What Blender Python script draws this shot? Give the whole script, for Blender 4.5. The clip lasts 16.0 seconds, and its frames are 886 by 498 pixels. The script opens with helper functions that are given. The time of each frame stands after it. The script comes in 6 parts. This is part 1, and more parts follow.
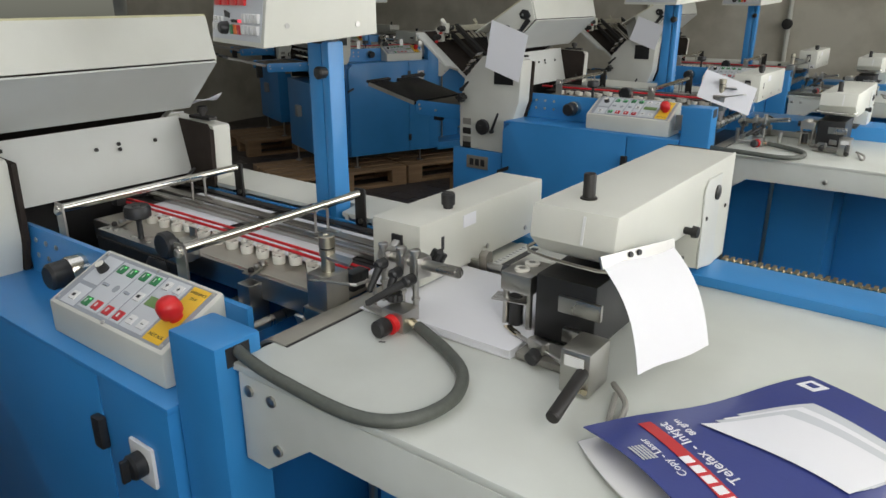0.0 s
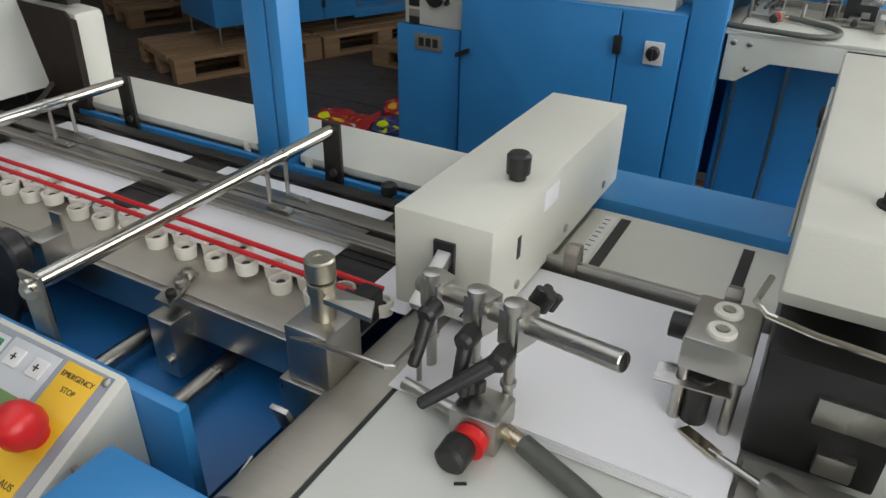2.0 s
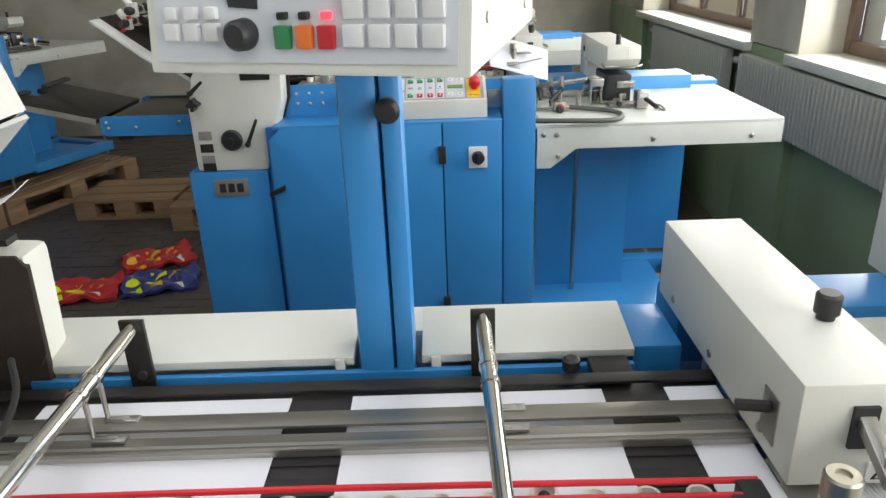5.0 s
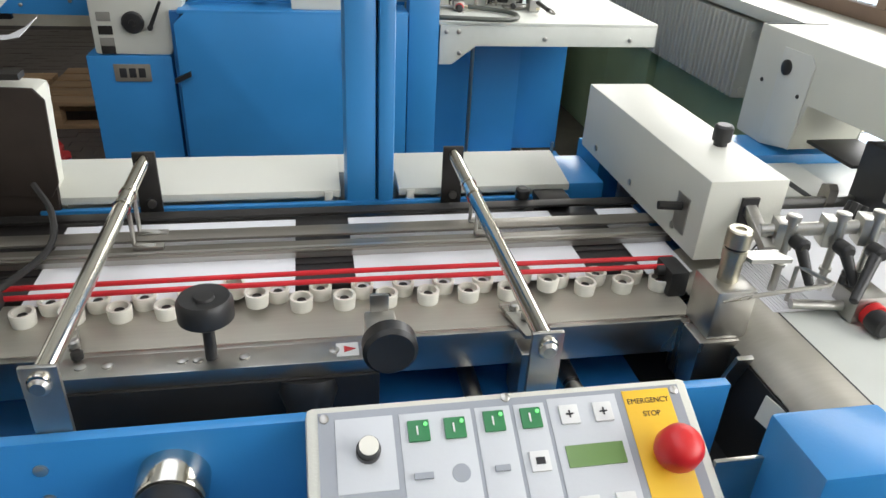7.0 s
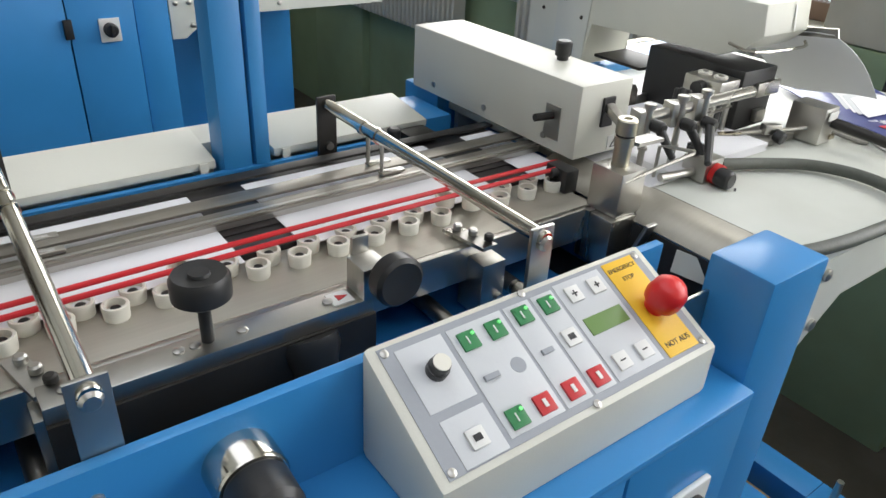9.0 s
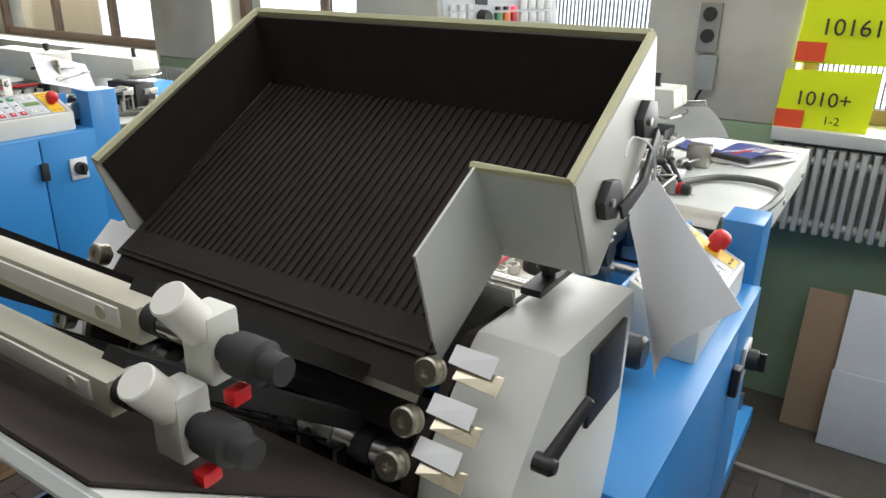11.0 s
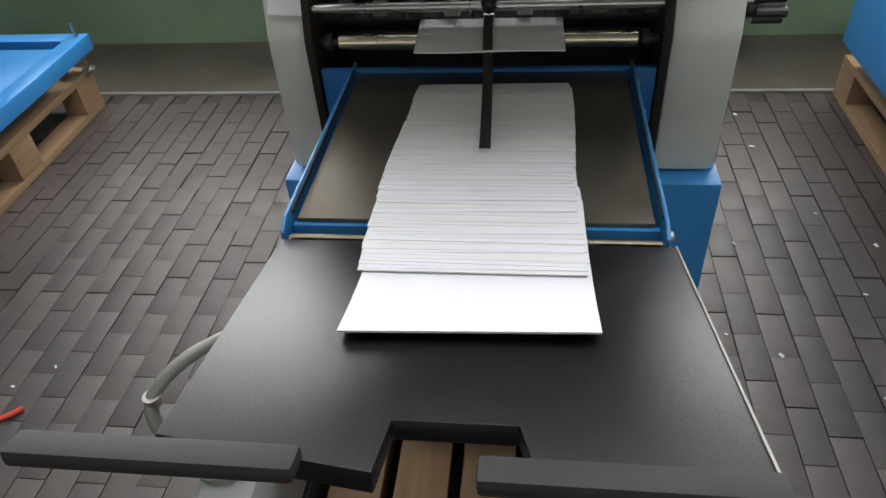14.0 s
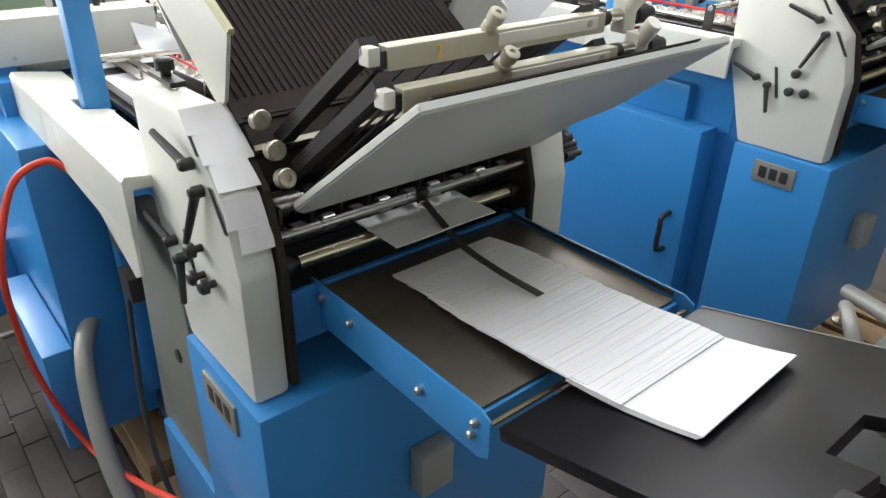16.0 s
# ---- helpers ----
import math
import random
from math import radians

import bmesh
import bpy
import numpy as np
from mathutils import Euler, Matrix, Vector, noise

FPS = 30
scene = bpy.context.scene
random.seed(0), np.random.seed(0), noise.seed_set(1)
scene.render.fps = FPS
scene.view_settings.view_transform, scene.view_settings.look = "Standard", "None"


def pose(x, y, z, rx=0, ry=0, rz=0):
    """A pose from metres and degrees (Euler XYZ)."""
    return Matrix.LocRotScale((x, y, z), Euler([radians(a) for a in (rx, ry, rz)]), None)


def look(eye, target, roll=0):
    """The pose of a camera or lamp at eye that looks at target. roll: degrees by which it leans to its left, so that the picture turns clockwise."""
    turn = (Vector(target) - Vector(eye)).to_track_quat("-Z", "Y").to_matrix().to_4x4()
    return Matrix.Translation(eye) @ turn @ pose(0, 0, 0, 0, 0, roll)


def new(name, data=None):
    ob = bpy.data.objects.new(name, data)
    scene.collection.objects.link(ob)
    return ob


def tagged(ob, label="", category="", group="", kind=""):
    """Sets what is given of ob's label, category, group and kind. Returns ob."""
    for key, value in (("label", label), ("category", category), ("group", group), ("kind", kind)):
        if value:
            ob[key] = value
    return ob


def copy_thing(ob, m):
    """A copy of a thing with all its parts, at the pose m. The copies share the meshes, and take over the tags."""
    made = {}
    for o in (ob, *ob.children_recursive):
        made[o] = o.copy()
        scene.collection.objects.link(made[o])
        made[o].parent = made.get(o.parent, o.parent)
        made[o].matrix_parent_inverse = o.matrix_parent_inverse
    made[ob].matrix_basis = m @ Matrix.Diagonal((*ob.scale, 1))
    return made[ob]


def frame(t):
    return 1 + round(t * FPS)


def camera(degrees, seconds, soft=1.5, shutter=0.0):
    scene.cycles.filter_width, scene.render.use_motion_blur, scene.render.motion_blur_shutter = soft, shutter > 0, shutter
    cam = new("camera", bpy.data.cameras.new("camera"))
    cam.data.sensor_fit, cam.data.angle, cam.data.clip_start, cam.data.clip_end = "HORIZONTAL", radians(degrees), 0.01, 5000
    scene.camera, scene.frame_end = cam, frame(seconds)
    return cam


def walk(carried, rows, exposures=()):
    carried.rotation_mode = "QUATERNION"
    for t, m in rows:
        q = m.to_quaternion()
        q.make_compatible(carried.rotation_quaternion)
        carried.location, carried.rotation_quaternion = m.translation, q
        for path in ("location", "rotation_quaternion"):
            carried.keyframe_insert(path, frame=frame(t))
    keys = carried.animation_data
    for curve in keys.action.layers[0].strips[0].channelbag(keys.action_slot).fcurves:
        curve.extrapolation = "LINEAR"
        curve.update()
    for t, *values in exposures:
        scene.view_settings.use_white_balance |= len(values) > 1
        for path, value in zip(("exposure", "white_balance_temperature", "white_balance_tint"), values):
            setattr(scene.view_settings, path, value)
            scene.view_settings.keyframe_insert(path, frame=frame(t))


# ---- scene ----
cam = camera(63.9, 16.0)
PATH = [
    (0, (-0.265, 0.129, 1.759), (-1.395, 1.636, 1.086), -0.0),
    (0.5, (-0.356, 0.214, 1.74), (-1.473, 1.704, 1.013), -0.6),
    (1, (-0.536, 0.321, 1.726), (-1.53, 1.847, 0.899), -2.1),
    (1.5, (-0.638, 0.382, 1.715), (-1.486, 1.926, 0.768), -0.1),
    (2, (-0.737, 0.49, 1.705), (-1.566, 2.006, 0.697), 1.1),
    (2.5, (-0.84, 0.538, 1.705), (-1.72, 2.013, 0.68), 1.9),
    (3, (-1.006, 0.488, 1.712), (-1.837, 1.994, 0.692), -1.8),
    (3.5, (-1.128, 0.446, 1.735), (-1.713, 2.094, 0.764), -2.0),
    (4, (-1.229, 0.507, 1.746), (-1.618, 2.272, 0.891), -1.8),
    (4.2, (-1.25, 0.519, 1.753), (-1.579, 2.334, 0.979), -1.8),
    (6.3, (-1.521, 0.338, 1.748), (-1.109, 2.14, 0.986), 1.5),
    (6.5, (-1.51, 0.317, 1.744), (-1.095, 2.088, 0.911), 2.9),
    (7, (-1.535, 0.291, 1.724), (-1.181, 2.004, 0.754), 3.2),
    (7.5, (-1.645, 0.293, 1.708), (-1.195, 1.956, 0.693), -1.0),
    (8, (-1.673, 0.317, 1.682), (-0.965, 1.859, 0.624), 0.4),
    (8.2, (-1.671, 0.333, 1.672), (-0.906, 1.834, 0.593), 2.0),
    (10.3, (-2.295, 0.356, 1.754), (-0.791, 1.403, 0.953), 2.2),
    (10.5, (-2.38, 0.359, 1.769), (-0.85, 1.384, 0.987), 2.9),
    (10.8, (-2.526, 0.409, 1.77), (-0.967, 1.419, 1.03), 2.3),
    (11, (-2.626, 0.454, 1.765), (-1.051, 1.452, 1.042), 1.0),
    (11.5, (-2.792, 0.493, 1.767), (-1.188, 1.424, 1.019), 1.2),
    (12, (-2.929, 0.501, 1.738), (-1.327, 1.375, 0.922), 1.0),
    (12.5, (-3.033, 0.546, 1.726), (-1.506, 1.408, 0.764), 1.0),
    (13, (-3.13, 0.675, 1.695), (-1.656, 1.437, 0.578), -1.9),
    (13.5, (-3.191, 0.806, 1.677), (-1.71, 1.332, 0.44), -4.9),
    (14, (-3.153, 0.94, 1.646), (-1.639, 1.182, 0.361), -4.6),
    (14.5, (-3.118, 1.087, 1.664), (-1.578, 1.029, 0.388), -2.9),
    (15, (-3.156, 1.325, 1.726), (-1.622, 0.743, 0.581), -1.3),
    (15.5, (-3.138, 1.465, 1.733), (-1.678, 0.566, 0.703), -0.4),
    (16, (-3.017, 1.641, 1.739), (-1.673, 0.509, 0.783), 1.3),
]
EXPOSURE = [(0, -1.3), (1, -1.4), (2, -1.18), (3, -0.8), (4.2, -0.6), (6.3, -0.4), (7, -0.5), (8.2, -0.6), (10.5, -0.7), (11, -0.3), (11.5, 0.15), (12.2, 0.32), (12.8, 0.2), (13.5, 0.08), (15, 0.15), (16, 0.27)]
walk(cam, [(t, look(eye, target, roll)) for t, eye, target, roll in PATH], EXPOSURE)

# ---- light ----
world = bpy.data.worlds.new("sky")
scene.world = world
world.use_nodes = True
wn = world.node_tree.nodes
sky = wn.new("ShaderNodeTexSky")
sky.sky_type, sky.sun_disc = "NISHITA", False
sky.sun_elevation, sky.sun_rotation = radians(48), radians(60)
wn["Background"].inputs["Strength"].default_value = 0.15
world.node_tree.links.new(sky.outputs["Color"], wn["Background"].inputs["Color"])
sun = new("sun", bpy.data.lights.new("sun", "SUN"))
sun.data.energy, sun.data.angle, sun.data.color = 0.8, radians(20), (1.0, 0.96, 0.9)
sun.matrix_world = look((10, -6, 12), (0, 0, 0))

WALL_X, BACK_Y, FRONT_Y, FAR_X, CEIL = 0.36, 7.9, -5.2, -8.6, 3.6
SILL_Z, HEAD_Z = 1.25, 2.95
EAST, WEST, TOP = 37, 2.5, 70
# unseen west openings, added to brighten faces turned from the east windows
ADDED_WEST_WINDOWS = [(-4.6, -1.8), (-1.2, 1.6), (2.2, 5.0)]
WINDOWS = [(-4.8, -2.0), (-1.55, 0.80), (1.37, 3.93), (4.5, 6.7)]


def window_light(y0, y1, x=WALL_X + 0.10, turn=90, power=70):
    lamp = new("window_daylight", bpy.data.lights.new("window_daylight", "AREA"))
    lamp.data.shape, lamp.data.size, lamp.data.size_y = "RECTANGLE", HEAD_Z - SILL_Z - 0.1, y1 - y0 - 0.1
    lamp.data.energy, lamp.data.color = power * (y1 - y0), (1.0, 0.985, 0.965)
    lamp.matrix_world = pose(x, (y0 + y1) / 2, (SILL_Z + HEAD_Z) / 2, 0, turn, 0)
    return lamp


for y0, y1 in WINDOWS:
    window_light(y0, y1, power=EAST)
# fill lamps in the added west openings
for y0, y1 in ADDED_WEST_WINDOWS:
    window_light(y0, y1, FAR_X - 0.10, -90, WEST)

# unseen roof opening with a lamp, added to brighten the upward faces
ADDED_SKYLIGHT = (-3.2, -0.8, -1.4, 2.6)
overhead_fill = new("skylight_daylight", bpy.data.lights.new("skylight_daylight", "AREA"))
overhead_fill.data.shape, overhead_fill.data.size, overhead_fill.data.size_y = "RECTANGLE", ADDED_SKYLIGHT[1] - ADDED_SKYLIGHT[0] - 0.1, ADDED_SKYLIGHT[3] - ADDED_SKYLIGHT[2] - 0.1
overhead_fill.data.energy, overhead_fill.data.color = TOP, (0.985, 0.985, 1.0)
overhead_fill.matrix_world = pose((ADDED_SKYLIGHT[0] + ADDED_SKYLIGHT[1]) / 2, (ADDED_SKYLIGHT[2] + ADDED_SKYLIGHT[3]) / 2, CEIL + 0.12)


# ---- materials ----
def mat(name, color, rough=0.5, metal=0.0, var=0.06, scale=30.0, bump=0.05, bscale=200.0, stain=0.0, stain_scale=4.0, stretch=(1, 1, 1), spec=0.5, coat=0.0):
    """A surface with grain and stains at two scales, fine relief and uneven gloss."""
    m = bpy.data.materials.new(name)
    m.use_nodes = True
    n, l = m.node_tree.nodes, m.node_tree.links
    b = n["Principled BSDF"]
    tc, mp = n.new("ShaderNodeTexCoord"), n.new("ShaderNodeMapping")
    mp.inputs["Scale"].default_value = stretch
    l.new(tc.outputs["Object"], mp.inputs["Vector"])
    fine, coarse, relief = (n.new("ShaderNodeTexNoise") for _ in range(3))
    for node, s, d in ((fine, scale, 4), (coarse, stain_scale, 5), (relief, bscale, 2)):
        node.inputs["Scale"].default_value, node.inputs["Detail"].default_value = s, d
        l.new(mp.outputs["Vector"], node.inputs["Vector"])
    mix = n.new("ShaderNodeMix")
    mix.data_type = "RGBA"
    c = np.array(color)
    mix.inputs[6].default_value = (*(c * (1 - var)), 1)
    mix.inputs[7].default_value = (*np.minimum(c * (1 + var), 1), 1)
    l.new(fine.outputs["Fac"], mix.inputs[0])
    dirt = n.new("ShaderNodeMix")
    dirt.data_type, dirt.blend_type = "RGBA", "MULTIPLY"
    ramp = n.new("ShaderNodeValToRGB")
    ramp.color_ramp.elements[0].position, ramp.color_ramp.elements[1].position = 0.38, 0.62
    ramp.color_ramp.elements[0].color = (0.45, 0.42, 0.36, 1)
    l.new(coarse.outputs["Fac"], ramp.inputs["Fac"])
    l.new(mix.outputs[2], dirt.inputs[6])
    l.new(ramp.outputs["Color"], dirt.inputs[7])
    dirt.inputs[0].default_value = stain
    l.new(dirt.outputs[2], b.inputs["Base Color"])
    b.inputs["Metallic"].default_value = metal
    b.inputs["Specular IOR Level"].default_value = spec
    b.inputs["Coat Weight"].default_value = coat
    rr = n.new("ShaderNodeMapRange")
    rr.inputs["To Min"].default_value, rr.inputs["To Max"].default_value = max(rough - 0.12, 0.03), min(rough + 0.12, 1)
    l.new(coarse.outputs["Fac"], rr.inputs["Value"])
    l.new(rr.outputs["Result"], b.inputs["Roughness"])
    bp = n.new("ShaderNodeBump")
    bp.inputs["Strength"].default_value, bp.inputs["Distance"].default_value = bump, 0.002
    l.new(relief.outputs["Fac"], bp.inputs["Height"])
    l.new(bp.outputs["Normal"], b.inputs["Normal"])
    return m


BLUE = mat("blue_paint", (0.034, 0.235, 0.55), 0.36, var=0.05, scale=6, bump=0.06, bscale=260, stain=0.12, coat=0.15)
# the same blue paint, with shade put into its colour for recessed parts
SHADED_BLUE = mat("shaded_blue_paint", (0.018, 0.15, 0.40), 0.42, var=0.06, scale=6, bump=0.06, bscale=260, stain=0.2)
CREAM = mat("cream_paint", (0.64, 0.64, 0.57), 0.42, var=0.03, scale=8, bump=0.10, bscale=420, stain=0.10)
GREYP = mat("grey_white_paint", (0.60, 0.61, 0.57), 0.45, var=0.03, scale=8, bump=0.10, bscale=420, stain=0.10)
TABLE = mat("pale_enamel", (0.60, 0.62, 0.57), 0.38, var=0.04, scale=9, bump=0.04, bscale=300, stain=0.12, stain_scale=7)
STEEL = mat("ground_steel", (0.48, 0.47, 0.44), 0.30, 1.0, var=0.08, scale=40, bump=0.05, stretch=(1, 9, 1), stain=0.15)
BRUSH = mat("brushed_rail", (0.52, 0.51, 0.48), 0.38, 1.0, var=0.10, scale=50, bump=0.08, stretch=(0.3, 12, 6), stain=0.15)
NICKEL = mat("nickelled_sheet", (0.44, 0.42, 0.36), 0.44, 0.55, var=0.06, scale=30, bump=0.04, stretch=(0.4, 8, 4), stain=0.15)
ALU = mat("machined_aluminium", (0.50, 0.49, 0.46), 0.34, 1.0, var=0.06, scale=60, bump=0.05, stain=0.1)
CHROME = mat("chrome", (0.63, 0.61, 0.55), 0.16, 1.0, var=0.03, scale=20, bump=0.0, stain=0.05)
BRASS = mat("worn_brass_steel", (0.62, 0.55, 0.40), 0.24, 1.0, var=0.08, scale=25, bump=0.03, stain=0.2)
TRAYM = mat("worn_dark_steel", (0.165, 0.148, 0.122), 0.36, 0.8, var=0.20, scale=14, bump=0.06, stain=0.55, stain_scale=6)
RAIL = mat("dull_steel_rail", (0.33, 0.31, 0.275), 0.40, 0.85, var=0.14, scale=40, bump=0.06, stretch=(0.3, 10, 5), stain=0.3)
BLACK = mat("black_plastic", (0.018, 0.018, 0.018), 0.42, var=0.2, scale=30, bump=0.05)
RUBBER = mat("black_rubber", (0.022, 0.021, 0.02), 0.7, var=0.2, scale=20, bump=0.1)
DARK = mat("dark_steel", (0.04, 0.038, 0.036), 0.5, 0.5, var=0.3, scale=20, bump=0.05, stain=0.3)
BROWN = mat("brown_black_cast", (0.030, 0.023, 0.019), 0.8, var=0.3, scale=30, bump=0.2, bscale=120, spec=0.2)
AGED = mat("yellowed_cream_paint", (0.50, 0.475, 0.36), 0.4, var=0.06, scale=10, bump=0.08, bscale=300, stain=0.3, stain_scale=9)
RED = mat("red_rubber_cord", (0.56, 0.012, 0.02), 0.45, var=0.1, scale=30)
REDP = mat("red_plastic", (0.62, 0.018, 0.02), 0.34, var=0.05, scale=20)
ORANGE = mat("orange_red_hose", (0.70, 0.06, 0.03), 0.4, var=0.06, scale=12)
IVORY = mat("ivory_plastic", (0.72, 0.70, 0.62), 0.45, var=0.05, scale=40)
PAPER = mat("white_paper", (0.77, 0.77, 0.79), 0.75, var=0.02, scale=12, bump=0.06, bscale=60, spec=0.2)
OFFW = mat("plain_white_sheet", (0.76, 0.75, 0.73), 0.75, var=0.03, scale=9, bump=0.06, bscale=60, spec=0.2)
HOSE = mat("grey_green_hose", (0.085, 0.092, 0.078), 0.5, var=0.25, scale=90, bump=0.25, bscale=350)
PIPE = mat("grey_pipe", (0.30, 0.29, 0.26), 0.45, 0.2, var=0.1, scale=12, stain=0.3)
BELT = mat("black_belt", (0.025, 0.022, 0.022), 0.5, var=0.3, scale=30, bump=0.1)
BOARD = mat("black_laminate", (0.007, 0.007, 0.008), 0.34, spec=0.32, var=0.25, scale=300, stain_scale=0.7, bump=0.16, bscale=900)
WOOD = mat("pallet_wood", (0.34, 0.215, 0.115), 0.75, var=0.28, scale=9, bump=0.3, bscale=60, stretch=(0.4, 5, 5), stain=0.35)
GREYBOX = mat("grey_cast_motor", (0.32, 0.33, 0.31), 0.5, var=0.08, scale=20, bump=0.1, stain=0.2)
# grey-green enamel of the belt guard, its colour darkened for the shade there
GUARD = mat("shaded_grey_green_enamel", (0.17, 0.175, 0.15), 0.5, var=0.06, scale=10, bump=0.1, stain=0.25)
KEYG = mat("green_key", (0.03, 0.20, 0.07), 0.4)
KEYR = mat("red_key", (0.50, 0.025, 0.03), 0.4)
KEYO = mat("orange_key", (0.72, 0.17, 0.03), 0.4)
KEYW = mat("white_key", (0.70, 0.70, 0.68), 0.45)
PANELG = mat("grey_panel_film", (0.31, 0.33, 0.36), 0.42, var=0.02)
PANELL = mat("pale_panel_film", (0.56, 0.58, 0.60), 0.42, var=0.02)
YELLOW = mat("yellow_film", (0.82, 0.50, 0.03), 0.42, var=0.03)
LCD = mat("lcd_green", (0.16, 0.27, 0.09), 0.3, var=0.05)
INK = mat("black_ink", (0.02, 0.02, 0.022), 0.5)
NEON = mat("fluorescent_yellow_paper", (0.80, 0.90, 0.02), 0.75, var=0.03, scale=10, spec=0.2)
NEONR = mat("red_paper", (0.85, 0.10, 0.04), 0.75, var=0.03, spec=0.2)
NAVY = mat("navy_print", (0.035, 0.05, 0.22), 0.32, var=0.08, scale=10, coat=0.3)
GWALL = mat("green_wall_paint", (0.27, 0.36, 0.215), 0.45, var=0.08, scale=5, bump=0.08, bscale=90, stain=0.4, stain_scale=1.6)
# stained plaster; the stains are deepened to put shade on the window piers
CWALL = mat("cream_wall_plaster", (0.56, 0.53, 0.44), 0.75, var=0.05, scale=5, bump=0.15, bscale=70, stain=0.5, stain_scale=2.2)
CEILM = mat("ceiling_paint", (0.66, 0.66, 0.62), 0.8, var=0.04, scale=3, stain=0.15)
CONC = mat("floor_concrete", (0.092, 0.080, 0.063), 0.7, var=0.15, scale=12, bump=0.25, bscale=80, stain=0.5, stain_scale=3)
JOINT = mat("floor_joint_grit", (0.062, 0.055, 0.051), 0.85, var=0.3, scale=60, bump=0.3, bscale=150, stain=0.3)
CARD = mat("brown_cardboard", (0.36, 0.24, 0.14), 0.8, var=0.06, scale=20)
FRAMEB = mat("brown_window_frame", (0.20, 0.13, 0.09), 0.5, var=0.1, scale=10, stain=0.2)
RADI = mat("radiator_enamel", (0.50, 0.50, 0.45), 0.45, var=0.04, scale=10, stain=0.2)
YELLR = mat("yellowed_rim_tape", (0.52, 0.50, 0.30), 0.6, var=0.1, scale=40, bump=0.2)
STUD = mat("worn_nickel_brass", (0.50, 0.47, 0.38), 0.36, 1.0, var=0.12, scale=60, bump=0.1, bscale=500, stain=0.3)
PLATE = mat("bronze_plate", (0.36, 0.33, 0.27), 0.4, 0.6, var=0.1, scale=40)


def brick_material():
    """Worn paver: every stone has its own tone, with grit and dark stains."""
    m = mat("worn_paver", (0.106, 0.092, 0.085), 0.48, var=0.25, scale=22, bump=0.5, bscale=90, stain=0.7, stain_scale=1.3)
    n, l = m.node_tree.nodes, m.node_tree.links
    b = n["Principled BSDF"]
    info, tint = n.new("ShaderNodeObjectInfo"), n.new("ShaderNodeValToRGB")
    tint.color_ramp.elements[0].color, tint.color_ramp.elements[1].color = (0.72, 0.70, 0.72, 1), (1.18, 1.10, 1.06, 1)
    src = b.inputs["Base Color"].links[0].from_socket
    mul = n.new("ShaderNodeMix")
    mul.data_type, mul.blend_type = "RGBA", "MULTIPLY"
    mul.inputs[0].default_value = 1
    l.new(info.outputs["Random"], tint.inputs["Fac"])
    l.new(src, mul.inputs[6])
    l.new(tint.outputs["Color"], mul.inputs[7])
    l.new(mul.outputs[2], b.inputs["Base Color"])
    return m


PAVER = brick_material()


def glass_material():
    m = bpy.data.materials.new("window_glass")
    m.use_nodes = True
    b = m.node_tree.nodes["Principled BSDF"]
    b.inputs["Base Color"].default_value = (0.95, 0.98, 0.97, 1)
    b.inputs["Roughness"].default_value, b.inputs["Transmission Weight"].default_value, b.inputs["IOR"].default_value = 0.02, 1.0, 1.45
    return m


GLASS = glass_material()


def glow_material(name, color, strength):
    m = bpy.data.materials.new(name)
    m.use_nodes = True
    b = m.node_tree.nodes["Principled BSDF"]
    b.inputs["Base Color"].default_value = (*color, 1)
    b.inputs["Emission Color"].default_value, b.inputs["Emission Strength"].default_value = (*color, 1), strength
    return m


LEDR = glow_material("lit_red_led", (1.0, 0.06, 0.10), 1.5)
LEDG = glow_material("lit_green_led", (0.2, 0.9, 0.25), 0.6)
OUTSIDE = glow_material("bright_yard_backdrop", (0.86, 0.92, 1.0), 2.2)


# ---- shape helpers ----
def B():
    return bmesh.new()


def box(bm, x0, x1, y0, y1, z0, z1, bev=0.002, m=None):
    v = [bm.verts.new((x, y, z)) for x in (x0, x1) for y in (y0, y1) for z in (z0, z1)]
    fs = [bm.faces.new([v[i] for i in q]) for q in ((0, 1, 3, 2), (4, 6, 7, 5), (0, 4, 5, 1), (2, 3, 7, 6), (0, 2, 6, 4), (1, 5, 7, 3))]
    if bev > 0:
        es = list({e for f in fs for e in f.edges})
        r = bmesh.ops.bevel(bm, geom=es, offset=min(bev, 0.45 * min(abs(x1 - x0), abs(y1 - y0), abs(z1 - z0))), segments=2, affect="EDGES", profile=0.6)
        v = list({w for f in r["faces"] for w in f.verts})
    if m is not None:
        bmesh.ops.transform(bm, matrix=m, verts=[w for w in set(v) if w.is_valid])
    return bm


def rbox(bm, m, sx, sy, sz, bev=0.002):
    """A box of that size about the origin of the pose m."""
    t = B()
    box(t, -sx / 2, sx / 2, -sy / 2, sy / 2, -sz / 2, sz / 2, bev)
    bmesh.ops.transform(t, matrix=m, verts=t.verts)
    return merge(bm, t)


def merge(bm, t):
    me = bpy.data.meshes.new("tmp")
    t.to_mesh(me)
    t.free()
    bm.from_mesh(me)
    bpy.data.meshes.remove(me)
    return bm


